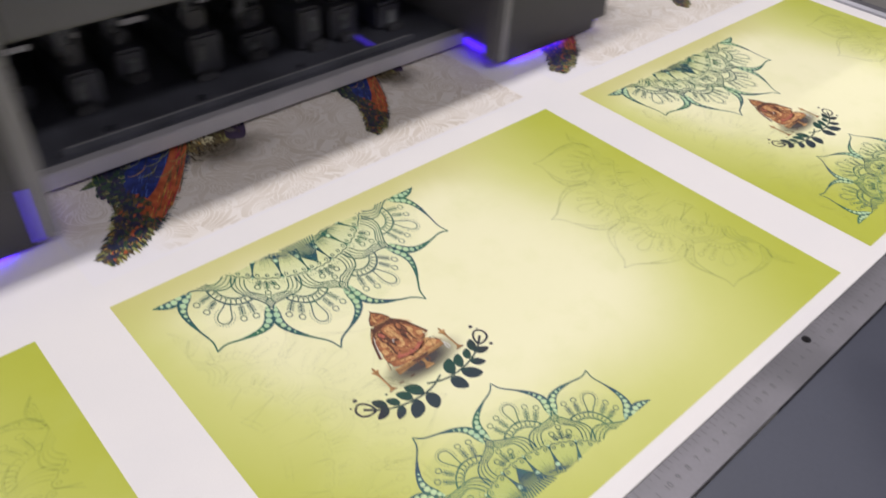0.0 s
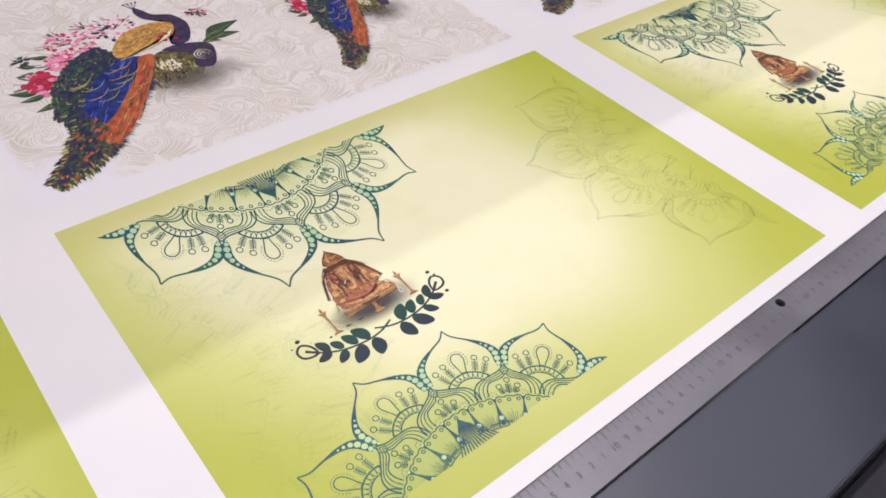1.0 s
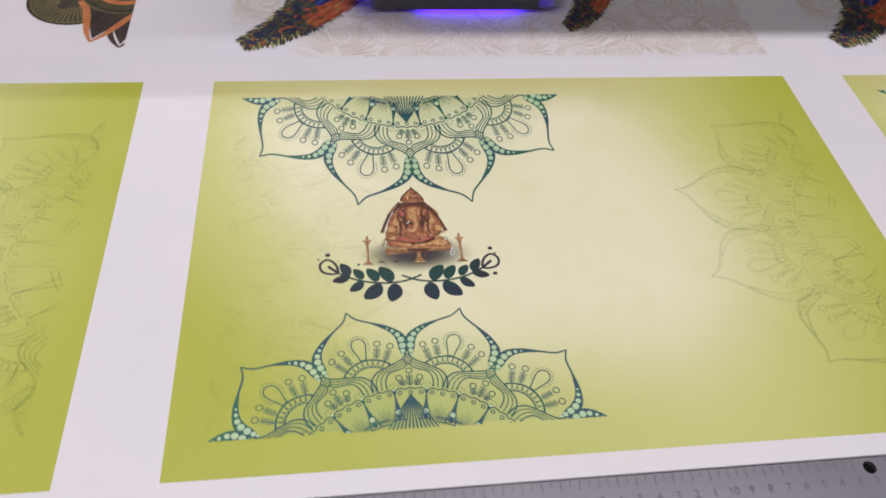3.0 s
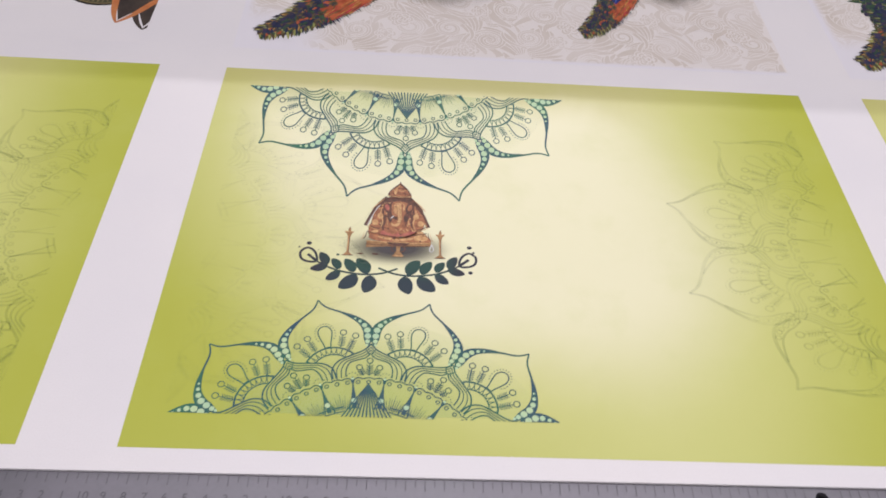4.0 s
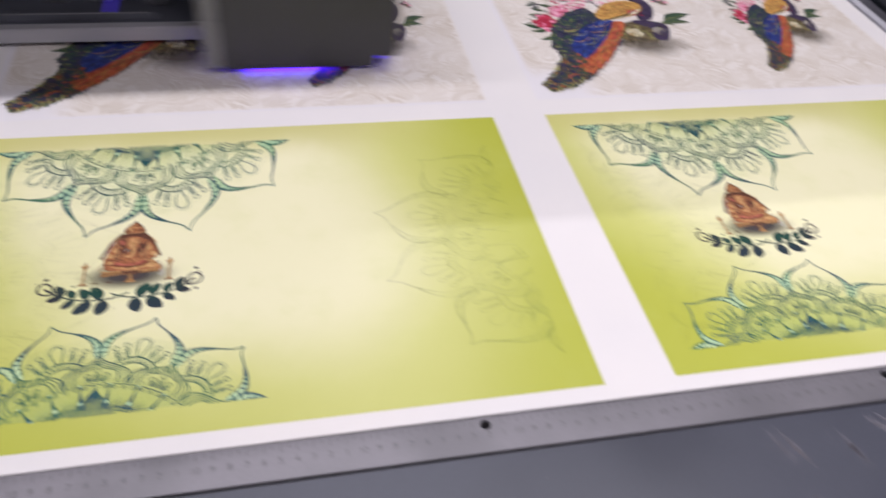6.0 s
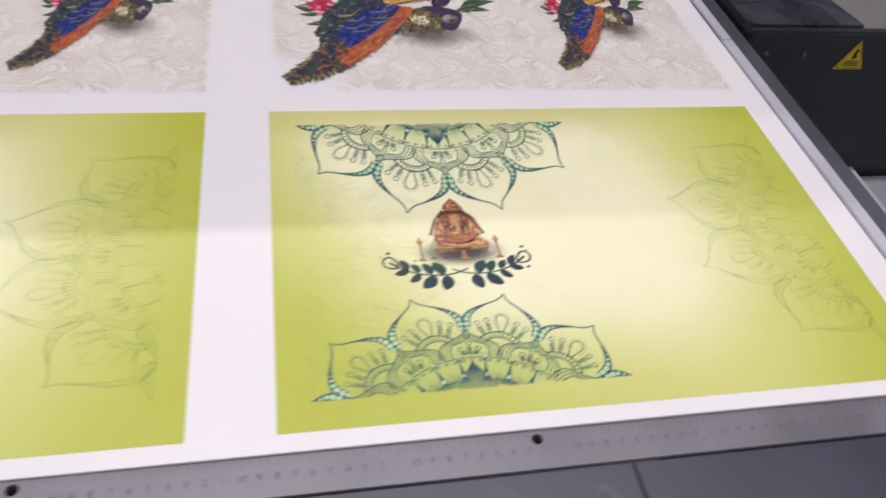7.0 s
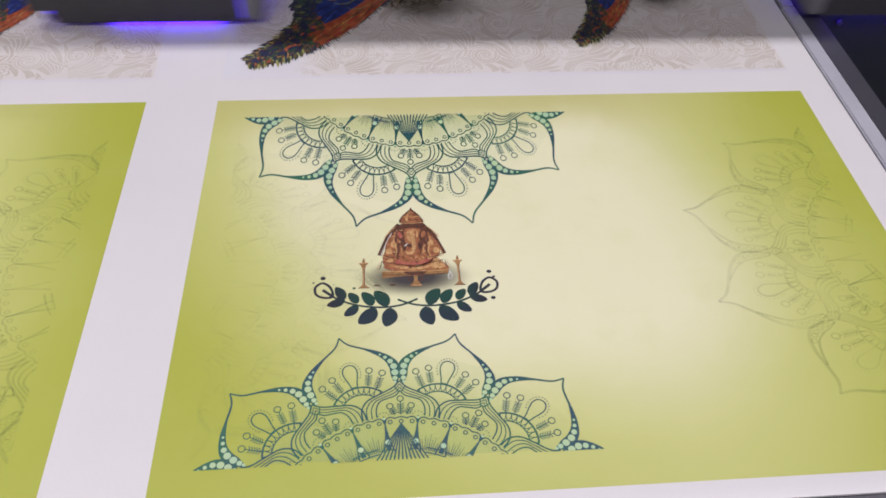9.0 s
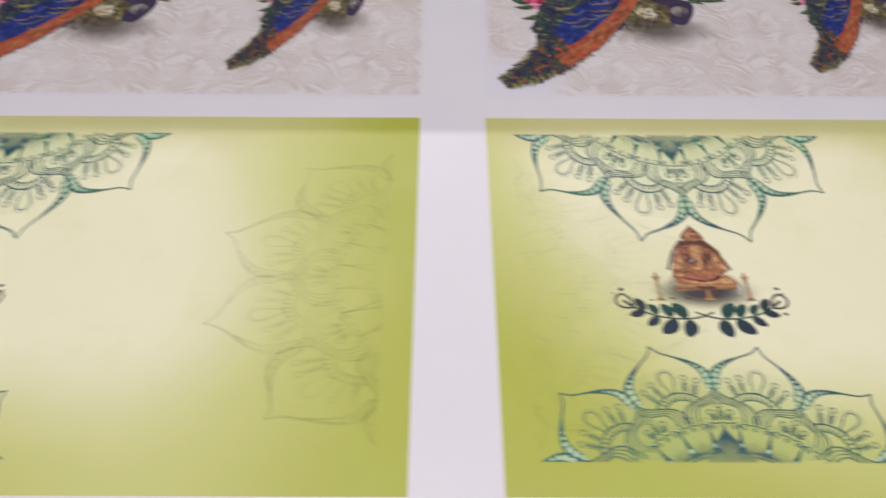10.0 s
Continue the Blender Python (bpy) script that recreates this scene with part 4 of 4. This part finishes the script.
    for i in range(10):
        d.mat, d.z = rnd.choice((UMBER, NAVY, BOTTLE)), 0.00094
        x, y = rnd.uniform(160, 184), rnd.uniform(86, 124)
        d.line(smooth_curve([(x, y + 4), (x + 3, y + 1), (x + 1, y - 3)], 3), 0.9)
    shape([(174, 132), (187, 160), (182, 184), (167, 194), (162, 206), (157, 214), (153, 206), (156, 190), (172, 176), (172, 156), (158, 134)], PLUM, 0.0011)
    for a in range(4):
        d.mat, d.z = PLUM, 0.0011
        d.line([(156, 212), (151 + 4 * a, 224)], 0.7)
        d.disc(151 + 4 * a, 225, 1.4, 7)
    shape([(108, 136), (111, 153), (130, 174), (157, 180), (174, 171), (168, 152), (146, 139), (122, 133)], GOLD, 0.00114)
    for x, y in scatter(rnd, [(114, 140), (118, 154), (134, 170), (156, 175), (168, 168), (160, 150), (140, 142)], 110):
        d.mat, d.z = rnd.choice((UMBER, GOLD, ORANGE, GOLD, UMBER)), 0.00118 + rnd.random() * 0.00004
        d.line(smooth_curve([(x + 3, y + 2), (x, y + 1.5), (x - 3, y - 1)], 3), 0.6)
    shape([(170, 160), (159, 147), (118, 132), (110, 131), (140, 137.5), (160, 152)], IVORY, 0.00126)
    for i in range(10):
        d.mat, d.z = CRIMSON, 0.0013
        d.disc(150 + rnd.uniform(0, 18), 142 + rnd.uniform(0, 14), 1.8, 7)
    return d.mesh("peacock_print", INKS)


SCROLL = [scroll_ground(Mat("beige_scroll_ink", 0.42, spec=0.35), 0.85, (201, 189, 179)), scroll_ground(Mat("cream_gap_ink", 0.42, spec=0.35), 0.5, (232, 226, 224))]


def scrollwork():
    """Coiled ribbons, sprays of sweeping leaves and small roses, each with a pale gap round it; millimetres."""
    d, rnd = Ink2D(to=lambda x, y: (x / 1000, y / 1000)), random.Random(3)
    W, H = CARD_W * 1000, CARD_H * 1000

    def stroke(pts, wide):
        """A ribbon, swelling in its middle, on a paler and wider one."""
        n = len(pts)
        body = [wide * (0.18 + 0.82 * math.sin(math.pi * min(1.0, (i + 0.5) / n * 1.02)) ** 0.7) for i in range(n)]
        for mat, more in ((1, 1.6), (0, 0.0)):
            d.mat, d.z = mat, 0.0
            run, ww = [], []
            for p, q in list(zip(pts, body)) + [(None, 0)]:
                if p and 3 < p[0] < W - 3 and 3 < p[1] < H - 3:
                    run.append(p)
                    ww.append(q + more)
                else:
                    if len(run) > 2:
                        d.line(run, ww)
                    run, ww = [], []

    def arc(x, y, heading, length, bend, n=16):
        """A path that starts straight and curls more and more."""
        pts = [(x, y)]
        for i in range(n):
            heading += bend * (0.35 + 1.3 * i / n) / n
            x, y = x + math.cos(heading) * length / n, y + math.sin(heading) * length / n
            pts.append((x, y))
        return pts

    def coil(x, y, r, start, flip):
        for lag, wide in ((0.0, 0.20), (0.36, 0.15)):
            pts = []
            for i in range(44):
                t = i / 43
                a = start + flip * 2 * math.pi * 1.9 * t
                q = r * (1 - lag * 0.55) * (1 - 0.86 * t)
                pts.append((x + q * math.cos(a), y + q * math.sin(a)))
            stroke(pts, r * wide)
        stroke(arc(x + r * 1.16 * math.cos(start), y + r * 1.16 * math.sin(start), start - flip * 1.4, r * 2.1, -flip * 1.5), r * 0.22)

    def spray(x, y, heading, length, bend, n):
        """Leaves from one root, the outer ones longer and more bent."""
        length *= 1.15
        for k in range(n):
            u = k / (n - 1)
            h = heading + bend * 0.42 * (u - 0.5)
            stroke(arc(x + 7 * (u - 0.5) * -math.sin(heading), y + 7 * (u - 0.5) * math.cos(heading), h, length * (0.62 + 0.38 * u), bend * (0.35 + 0.9 * u)), 4.0 + 3.8 * u)

    def rose(x, y, r):
        for j in range(3):
            q, n = r * (1 - 0.3 * j), 6 - j
            for i in range(n):
                a = 2 * math.pi * (i + 0.5 * j) / n
                stroke([(x + q * math.cos(a + 0.18 * v) * (1 - 0.04 * v * v), y + q * math.sin(a + 0.18 * v) * (1 - 0.04 * v * v)) for v in range(-3, 4)], r * 0.20)

    # a drop repeat, mirrored from column to column
    for col in range(-1, 7):
        for row in range(-1, 5):
            ox, oy, m = 12 + 74 * col + rnd.uniform(-3, 3), 8 + 80 * row + 40 * (col % 2), 1 if col % 2 else -1
            fx = lambda v: ox + 37 + m * v
            turn = lambda a: a if m > 0 else math.pi - a
            spray(fx(30), oy + 50, turn(0.9), 46, 1.9 * m, 5)
            spray(fx(-8), oy + 44, turn(2.8), 44, -1.7 * m, 5)
            spray(fx(8), oy + 60, turn(-0.4), 46, 1.6 * m, 5)
            spray(fx(-34), oy + 2, turn(1.30), 58, -1.9 * m, 6)
            spray(fx(30), oy + 4, turn(2.1), 42, 1.7 * m, 5)
            spray(fx(4), oy + 30, turn(1.6), 36, -1.4 * m, 5)
            spray(fx(-30), oy + 44, turn(0.2), 40, 1.5 * m, 5)
            coil(fx(-10), oy + 20, 15, turn(0.6), m)
            coil(fx(24), oy + 34, 13, turn(2.6), -m)
            coil(fx(-28), oy + 66, 13, turn(4.2), m)
            coil(fx(16), oy + 74, 14, turn(5.3), m)
            rose(fx(10), oy + 4, 10)
            rose(fx(-4), oy + 62, 8)
    return d.mesh("scrollwork", SCROLL)


PEACOCK_MESH, SCROLL_MESH = peacock(), scrollwork()
for card in PEACOCK_CARDS:
    tagged(place("scrollwork", SCROLL_MESH, card, pose(0, 0, 0.00004), "beige curling scroll pattern"), kind="stuff")
    place("peacock_print", PEACOCK_MESH, card, pose(0.0152, 0.0275, 0.00034), "blue, green and orange print of a peacock among pink flowers")
    small = place("peacock_print", PEACOCK_MESH, card, pose(0.2870, 0.0500, 0.00034) @ Matrix.Diagonal((0.60, 0.88, 1, 1)), "narrower print of a peacock among pink flowers")


# ---- the dark ornamental card ----
def dark_flower():
    """Half of a dark round ornament cut straight at its right side; metres from the middle of the cut."""
    d = Ink2D(clip=0.0, to=lambda x, y: (-y, x))
    inks = [ink("dark_olive_ink", (58, 60, 46), (78, 78, 58), 90), ink("brown_fan_ink", (112, 98, 70), (134, 118, 84), 120), ink("black_line_ink", (34, 32, 30), (48, 44, 40), 90), ink("saffron_ink", (182, 108, 64), (200, 130, 84), 90),
            ink("yellow_ink", (164, 157, 60), (182, 174, 82), 90), ink("deep_violet_ink", (58, 50, 48), (74, 64, 58), 90), ink("deep_green_ink", (54, 60, 48), (76, 80, 64), 120)]

    def at(deg, r):
        return (r * math.sin(radians(deg)), r * math.cos(radians(deg)))

    def lobe(deg, r, rad, mat, edge=None):
        c = at(deg, r)
        d.mat = mat
        d.disc(c[0], c[1], rad, 30)
        if edge:
            d.mat = edge[0]
            d.line([(c[0] + rad * math.sin(radians(deg + a)), c[1] + rad * math.cos(radians(deg + a))) for a in range(-98, 99, 7)], edge[1])

    def ribs(deg, r, near, far, mat, wide, span, step):
        c = at(deg, r)
        d.mat = mat
        for a in range(-span, span + 1, step):
            p = (math.sin(radians(deg + a)), math.cos(radians(deg + a)))
            d.line([(c[0] + p[0] * near, c[1] + p[1] * near), (c[0] + p[0] * far, c[1] + p[1] * far)], wide)

    # ribbed fans with a dark eye
    for deg in (-53, 0, 53):
        lobe(deg, 0.080, 0.0385, 2)
        lobe(deg, 0.080, 0.0360, 1)
        lobe(deg, 0.080, 0.0345, 0)
        ribs(deg, 0.080, 0.013, 0.0335, 1, 0.0013, 120, 7)
        c = at(deg, 0.092)
        d.mat = 5
        d.disc(c[0], c[1], 0.0055, 14)
    # pointed tips between the fans, each in a coloured hem
    for deg, far, mat in ((-88.5, 0.133, 5), (-78, 0.128, 3), (-26.5, 0.112, 4), (26.5, 0.112, 3), (79, 0.124, 4)):
        d.mat = 5
        d.fan([at(deg, far - 0.004), at(deg - 9, 0.096), at(deg - 20, 0.080), at(deg, 0.060), at(deg + 20, 0.080), at(deg + 9, 0.096)])
        d.mat = mat
        for s in (-1, 1):
            d.line(smooth_curve([at(deg, far), at(deg + s * 4, far - 0.013), at(deg + s * 12, 0.090), at(deg + s * 21, 0.080)], 5), [0.0012 + 0.0046 * min(1.0, i / 7) for i in range(16)])
    # four nested lobes: ribbed rim, pale line, coloured hem, dark green heart
    order = (-79, 79, -26.5, 26.5)
    for r, rad, mat, edge in ((0.050, 0.0365, 0, (1, 0.0011)), (0.049, 0.0340, 2, None), (0.049, 0.0325, 0, None)):
        for deg in order:
            lobe(deg, r, rad, mat, edge)
    for deg in order:
        ribs(deg, 0.049, 0.0285, 0.0335, 1, 0.0006, 95, 5)
    for deg in order:
        lobe(deg, 0.047, 0.0245, 6, (4 if deg in (-26.5, 79) else 3, 0.0058))
    for deg in order:
        lobe(deg, 0.045, 0.0215, 6)
        lobe(deg, 0.043, 0.0175, 0, (2, 0.0006))
        lobe(deg, 0.042, 0.0150, 6)
        c = at(deg, 0.041)
        for mat, r, wide in ((2, 0.0064, 0.0016), (1, 0.0042, 0.0008)):
            d.mat = mat
            d.ring(c[0], c[1], r, wide)
        d.mat = 2
        d.line([at(deg, 0.034), at(deg, 0.016)], 0.0010)
    d.mat = 6
    d.disc(0, 0, 0.022, 24)
    rnd = random.Random(4)
    for i in range(34):
        a, q = rnd.uniform(-1.5, 1.5), rnd.uniform(0.003, 0.026)
        d.mat = rnd.choice((1, 4, 2, 5, 5))
        d.disc(q * math.sin(a), q * math.cos(a), rnd.uniform(0.0008, 0.0024), 7)
    return d.mesh("dark_half_ornament", inks)


dark_card = part("ornament_card", flat([(-0.385, 0), (-0.001, 0), (-0.001, CARD_H), (-0.385, CARD_H)]), SHEET, SHEET_THING, "white card with a dark gold and green half ornament")
dark_card.location = (-0.0715, ROW2, 0.00008)
place("dark_half_ornament", dark_flower(), dark_card, pose(-0.0010, 0.1505, 0.00004), "dark olive, orange and yellow half ornament")


# ---- front scale ----
def front_scale():
    r = thing("steel_scale", "worn steel measuring scale along the bed edge", "ruler")
    x0, x1, y0, y1, top = BED_W + 0.02, 0.992, -0.0380, -0.0128, -0.0019
    holes = [0.3685, 0.6660]
    # the strip is cut into lengths so that each fixing hole goes through it
    r0 = 0.0036
    edges = [x0] + [h for h in holes if x0 + 0.02 < h < x1 - 0.02] + [x1]
    yc = -0.0182
    for a, b in zip(edges, edges[1:]):
        bm = bmesh.new()
        arc_a = [(a + r0 * math.cos(t), yc + r0 * math.sin(t)) for t in (radians(-90 + 18 * i) for i in range(11))] if a != x0 else [(a, yc)]
        arc_b = [(b + r0 * math.cos(t), yc + r0 * math.sin(t)) for t in (radians(90 + 18 * i) for i in range(11))] if b != x1 else [(b, yc)]
        prism([(a, y0), (b, y0)] + arc_b[::-1] + [(b, y1), (a, y1)] + arc_a[::-1], top - 0.003, top, bm)
        bmesh.ops.recalc_face_normals(bm, faces=bm.faces)
        part("strip", bm, STEEL, r)
    d = Ink2D()
    for i in range(int((0.95 + 1.2) / 0.005)):
        x = 0.1893 - 0.005 * 276 + 0.005 * i
        if any(abs(x - h) < 0.006 for h in holes):
            continue
        long = i % 2 == 0
        d.poly([(x - 0.00022, y1 - 0.0006), (x + 0.00022, y1 - 0.0006), (x + 0.00022, y1 - (0.0062 if long else 0.0042)), (x - 0.00022, y1 - (0.0062 if long else 0.0042))])
    part_ob = new("graduation", d.mesh("graduation", [MARK]))
    part_ob.parent, part_ob.location = r, (0, 0, top + 0.0002)
    tagged(part_ob, "engraved half-centimetre marks")
    for i in range(-70, 80):
        x = 0.1893 - 0.01 * i
        if not -0.7 < x < 0.95:
            continue
        n = (10 + i - 1) % 10 + 1
        curve = bpy.data.curves.new("numeral", "FONT")
        curve.body, curve.size, curve.align_x, curve.align_y, curve.fill_mode = str(n), 0.0062, "CENTER", "CENTER", "FRONT"
        curve.materials.append(MARK)
        ob = new("numeral", curve)
        ob.parent, ob.location = r, (x, -0.0256, top + 0.0002)
    return r


STEEL = speckled("worn_steel", srgb(112, 110, 117), srgb(127, 124, 132), 14, 0.45, 0.35, fine=400)
MARK = ink("dark_engraving", (88, 86, 92), (106, 104, 110), 60, 0.6)
front_scale()


# ---- machine body beyond the right rail ----
def side_machine():
    m = thing("printer_side_body", "black painted printer side body beside the bed", "printer body")
    part("side_plate", box(1.0295, 1.60, 0.440, 0.452, -0.82, 0.0105, 0.002), BLACK, m, "black vertical steel plate")
    top = prism([(1.036, 0.454), (1.031, 0.460), (1.031, 1.2), (1.150, 1.2), (1.150, 0.60), (1.178, 0.454)], 0.004, 0.012)
    part("top_plate", top, SMUDGED, m, "smudged dark grey top plate with a rounded corner")
    part("body_side", box(1.031, 1.149, 0.4525, 1.2, -0.60, 0.0035), BLACK, m)
    part("inner_well", box(1.1495, 1.60, 0.4525, 1.2, -0.60, -0.45, 0.002), BLACK, m, "black recess beyond the top plate")
    for x, z in ((1.058, -0.016), (1.106, -0.017)):
        bm = bmesh.new()
        rod(bm, (x, 0.4402, z), (x, 0.4375, z), 0.0026, 14)
        part("screw", bm, RAIL, m, "dull metal screw head")
    # warning triangle
    tri = [(1.153, -0.0365), (1.192, -0.0365), (1.1725, 0.0005)]
    label = part("warning_label", front_prism(tri, 0.4392, 0.4398), YELLOW, m, "yellow triangular warning label")
    mx, mz = 1.1725, -0.024
    bm = bmesh.new()
    for (xa, za), (xb, zb) in zip(tri, tri[1:] + tri[:1]):
        a, b = Vector((xa, 0, za)).lerp(Vector((mx, 0, mz)), 0.10), Vector((xb, 0, zb)).lerp(Vector((mx, 0, mz)), 0.10)
        a2, b2 = Vector((xa, 0, za)).lerp(Vector((mx, 0, mz)), 0.17), Vector((xb, 0, zb)).lerp(Vector((mx, 0, mz)), 0.17)
        bm.faces.new([bm.verts.new((p.x, 0.4389, p.z)) for p in (a, b, b2, a2)])
    part("label_border", bm, MARK_BLACK, label)
    bm = bmesh.new()
    for z in (-0.0318, -0.0290, -0.0262):
        box(1.162 + (z + 0.032) * 0.3, 1.184 - (z + 0.032) * 0.3, 0.4386, 0.4389, z, z + 0.0013, bm=bm)
    part("label_bars", bm, MARK_BLACK, label, "rows of black print")
    part("label_sign", front_prism([(1.170, -0.023), (1.177, -0.021), (1.174, -0.016), (1.176, -0.012), (1.172, -0.009), (1.1705, -0.015)], 0.4386, 0.4389), MARK_BLACK, label)
    return m


def smudged():
    k = Mat("smudged_grey_plate", 0.35, 0.1)
    n = k.smooth(k.noise(14, 5, 0.65, distort=1.2), 0.35, 0.7)
    k.link(k.math("MULTIPLY_ADD", n, 0.35, 0.25), k.b.inputs["Roughness"])
    return k.base(k.mix(n, srgb(42, 44, 52), srgb(68, 70, 80)))


SMUDGED = smudged()
YELLOW = ink("warning_yellow", (196, 170, 30), (210, 184, 44), 60)
MARK_BLACK = ink("black_print", (30, 28, 20), (40, 38, 28), 60)
side_machine()

cover = thing("cable_cover", "pale grey sheet-metal cover low beside the printer", "cover")
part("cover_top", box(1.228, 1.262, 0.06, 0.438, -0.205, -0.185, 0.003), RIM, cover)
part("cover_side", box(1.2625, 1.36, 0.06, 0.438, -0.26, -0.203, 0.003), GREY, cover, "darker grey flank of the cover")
part("cover_stand", box(1.24, 1.34, 0.10, 0.40, -0.82, -0.2605), DARK, cover)


# ---- inside the carriage, and the beam it rides on ----
def carriage_insides(c):
    rnd = random.Random(8)
    for i in range(8):
        x, y, h = 0.034 + i * 0.055 + rnd.uniform(-0.010, 0.010), 0.128 + rnd.uniform(-0.012, 0.045), rnd.uniform(0.038, 0.074)
        w = rnd.uniform(0.026, 0.040)
        head = part("print_head", box(x, x + w, y, y + 0.100, 0.0205, h, 0.003), PITCH_BLACK, c, "black print head")
        part("head_block", box(x + 0.005, x + w - 0.007, y + 0.012, y + 0.08, h + 0.0002, h + rnd.uniform(0.012, 0.028), 0.003), SATIN, head)
        part("circuit_board", box(x + w * 0.3, x + w * 0.3 + 0.002, y + 0.02, y + 0.09, h + 0.0285, h + rnd.uniform(0.045, 0.065)), SATIN, head, "dark upright circuit board")
        bm = bmesh.new()
        rod(bm, (x + 0.008, y + 0.02, h + 0.012), (x + 0.008 + rnd.uniform(-0.004, 0.004), y + 0.014, h + 0.040), 0.0045, 12)
        rod(bm, (x + w - 0.010, y + 0.03, h + 0.012), (x + w - 0.010, y + 0.024, h + 0.034), 0.0040, 12)
        part("ink_port", bm, CLEAR_GREY, head, "milky ink port")
        k = rnd.uniform(0.003, 0.014)
        part("head_clip", box(x + k, x + k + 0.008, y - 0.004, y, h - 0.024, h - 0.008, 0.0012), CLEAR_GREY, head, "grey clip")
        part("head_bracket", box(x + k - 0.004, x + k + 0.014, y - 0.010, y - 0.0005, 0.0206, 0.0206 + rnd.uniform(0.006, 0.016), 0.001), DARK, head)
    for i in range(20):
        x0, x1 = rnd.uniform(0.03, 0.45), rnd.uniform(0.03, 0.45)
        z = rnd.uniform(0.10, 0.17)
        pts = [(x0, 0.16, 0.112), (x0 + (x1 - x0) * 0.2, 0.13 + rnd.uniform(0, 0.05), z), (x0 + (x1 - x0) * 0.7, 0.15 + rnd.uniform(0, 0.06), z + 0.01), (x1, 0.28, 0.15)]
        curve = bpy.data.curves.new("ink_tube", "CURVE")
        curve.dimensions, curve.bevel_depth, curve.bevel_resolution, curve.resolution_u = "3D", 0.0026, 2, 8
        sp = curve.splines.new("NURBS")
        sp.points.add(3)
        for p, q in zip(sp.points, pts):
            p.co = (*q, 1)
        sp.use_endpoint_u, sp.order_u = True, 4
        curve.materials.append(TUBE)
        ob = new("ink_tube", curve)
        ob.parent = c
    # dim violet smear on the floor plate, put in as emission
    part("glow_strip", box(0.384, 0.389, 0.088, 0.150, 0.0204, 0.0216), UV_DIM, c, "violet spill of the curing lamps, built as a glowing strip")
    for x in (0.10, 0.19, 0.30):
        part("floor_screw", rod(bmesh.new(), (x, 0.098, 0.0202), (x, 0.098, 0.0235), 0.0032, 12), SATIN, c)
    for x in (-0.012, 0.497):
        part("post_joint", box(x - 0.0015, x + 0.0015, -0.0046, -0.004, 0.060, 0.0615), DARK, c)


SATIN = speckled("satin_black", srgb(42, 43, 50), srgb(62, 62, 72), 30, 0.3, 0.0, fine=300)
CLEAR_GREY = speckled("milky_plastic", srgb(96, 98, 104), srgb(128, 130, 136), 40, 0.3, fine=300)
TUBE = speckled("dark_ink_tube", srgb(40, 40, 46), srgb(64, 64, 74), 60, 0.25, fine=300)
carriage_insides(CARRIAGE)

# unseen tray along the beam's top, added to cast the carriage's moving shadow edge
tray = part("shadow_tray", box(0.34, 2.06, 0.3375, 0.470, 0.0, 0.008, 0.002), DARK, CARRIAGE, "unseen charcoal tray of hoses, added to shade the sheet")
for y0, y1 in ((0.362, 0.366), (0.466, 0.470)):
    part("tray_side", box(0.34, 2.06, y0, y1, 0.0082, 0.090, 0.001), DARK, tray)
for i in range(6):
    part("hose", rod(bmesh.new(), (0.36, 0.381 + 0.014 * i, 0.0145), (2.05, 0.381 + 0.014 * i, 0.0145), 0.006, 8), TUBE, tray)
tray.location = (0, 0, 0.400)
part("tray_bracket", box(0.34, 0.46, 0.305, 0.337, 0.2505, 0.408, 0.004), DARK, CARRIAGE)

# out of view; the beam's top is set by where its shadow edge falls
beam = thing("gantry_beam", "charcoal steel gantry beam over the bed", "gantry")
part("beam", box(-2.1, 1.75, 0.760, 0.900, 0.10, 0.395, 0.006), DARK, beam)
part("guide_rail", box(-2.1, 1.75, 0.745, 0.7595, 0.18, 0.21, 0.002), STEEL, beam, "steel guide rail")
for x in (-2.15, 1.70):
    part("upright", box(x, x + 0.10, 0.77, 0.89, -0.82, 0.0995, 0.004), DARK, beam)


# ---- scuffs on the front ledge ----
def scuffs():
    d, rnd = Ink2D(), random.Random(21)
    for x0, y0, dx, dy, broad in ((0.560, -0.045, 0.014, -0.036, 0), (0.552, -0.045, 0.010, -0.036, 1), (0.628, -0.043, 0.014, -0.026, 1), (0.636, -0.043, 0.020, -0.028, 0), (0.641, -0.068, 0.034, -0.012, 1), (0.690, -0.043, 0.016, -0.026, 1), (0.556, -0.090, 0.016, -0.022, 1), (0.600, -0.050, 0.012, -0.04, 1)):
        for j in range(12):
            o, a, e = rnd.gauss(0, 0.0028 if broad else 0.0008), rnd.uniform(0, 0.5), rnd.uniform(0.6, 1.0)
            pts = [(x0 + o + dx * t + rnd.uniform(-0.0007, 0.0007), y0 - o * 0.2 + dy * t) for t in (a + (e - a) * i / 7 for i in range(8))]
            d.mat = 0 if j % 3 else 1
            d.line(smooth_curve(pts, 3), rnd.uniform(0.0003, 0.0009) if j % 3 else rnd.uniform(0.003, 0.007), taper=True)
    d.mat = 0
    for i in range(26):
        d.disc(rnd.uniform(0.1, 0.72), rnd.uniform(-0.112, -0.044), rnd.uniform(0.0002, 0.0006), 6)
    return d.mesh("scuffing", [faded_ink("pale_scuff", (158, 152, 164), (182, 175, 186), 0.02, 0.24), faded_ink("faint_rub", (140, 136, 148), (160, 154, 166), 0.0, 0.10)])


for ob in [o for o in bpy.data.objects if o.name == "flatbed_table"]:
    mark = place("scuffing", scuffs(), ob, pose(0, 0, -0.0029), "pale scuffs and specks on the ledge")


motions()
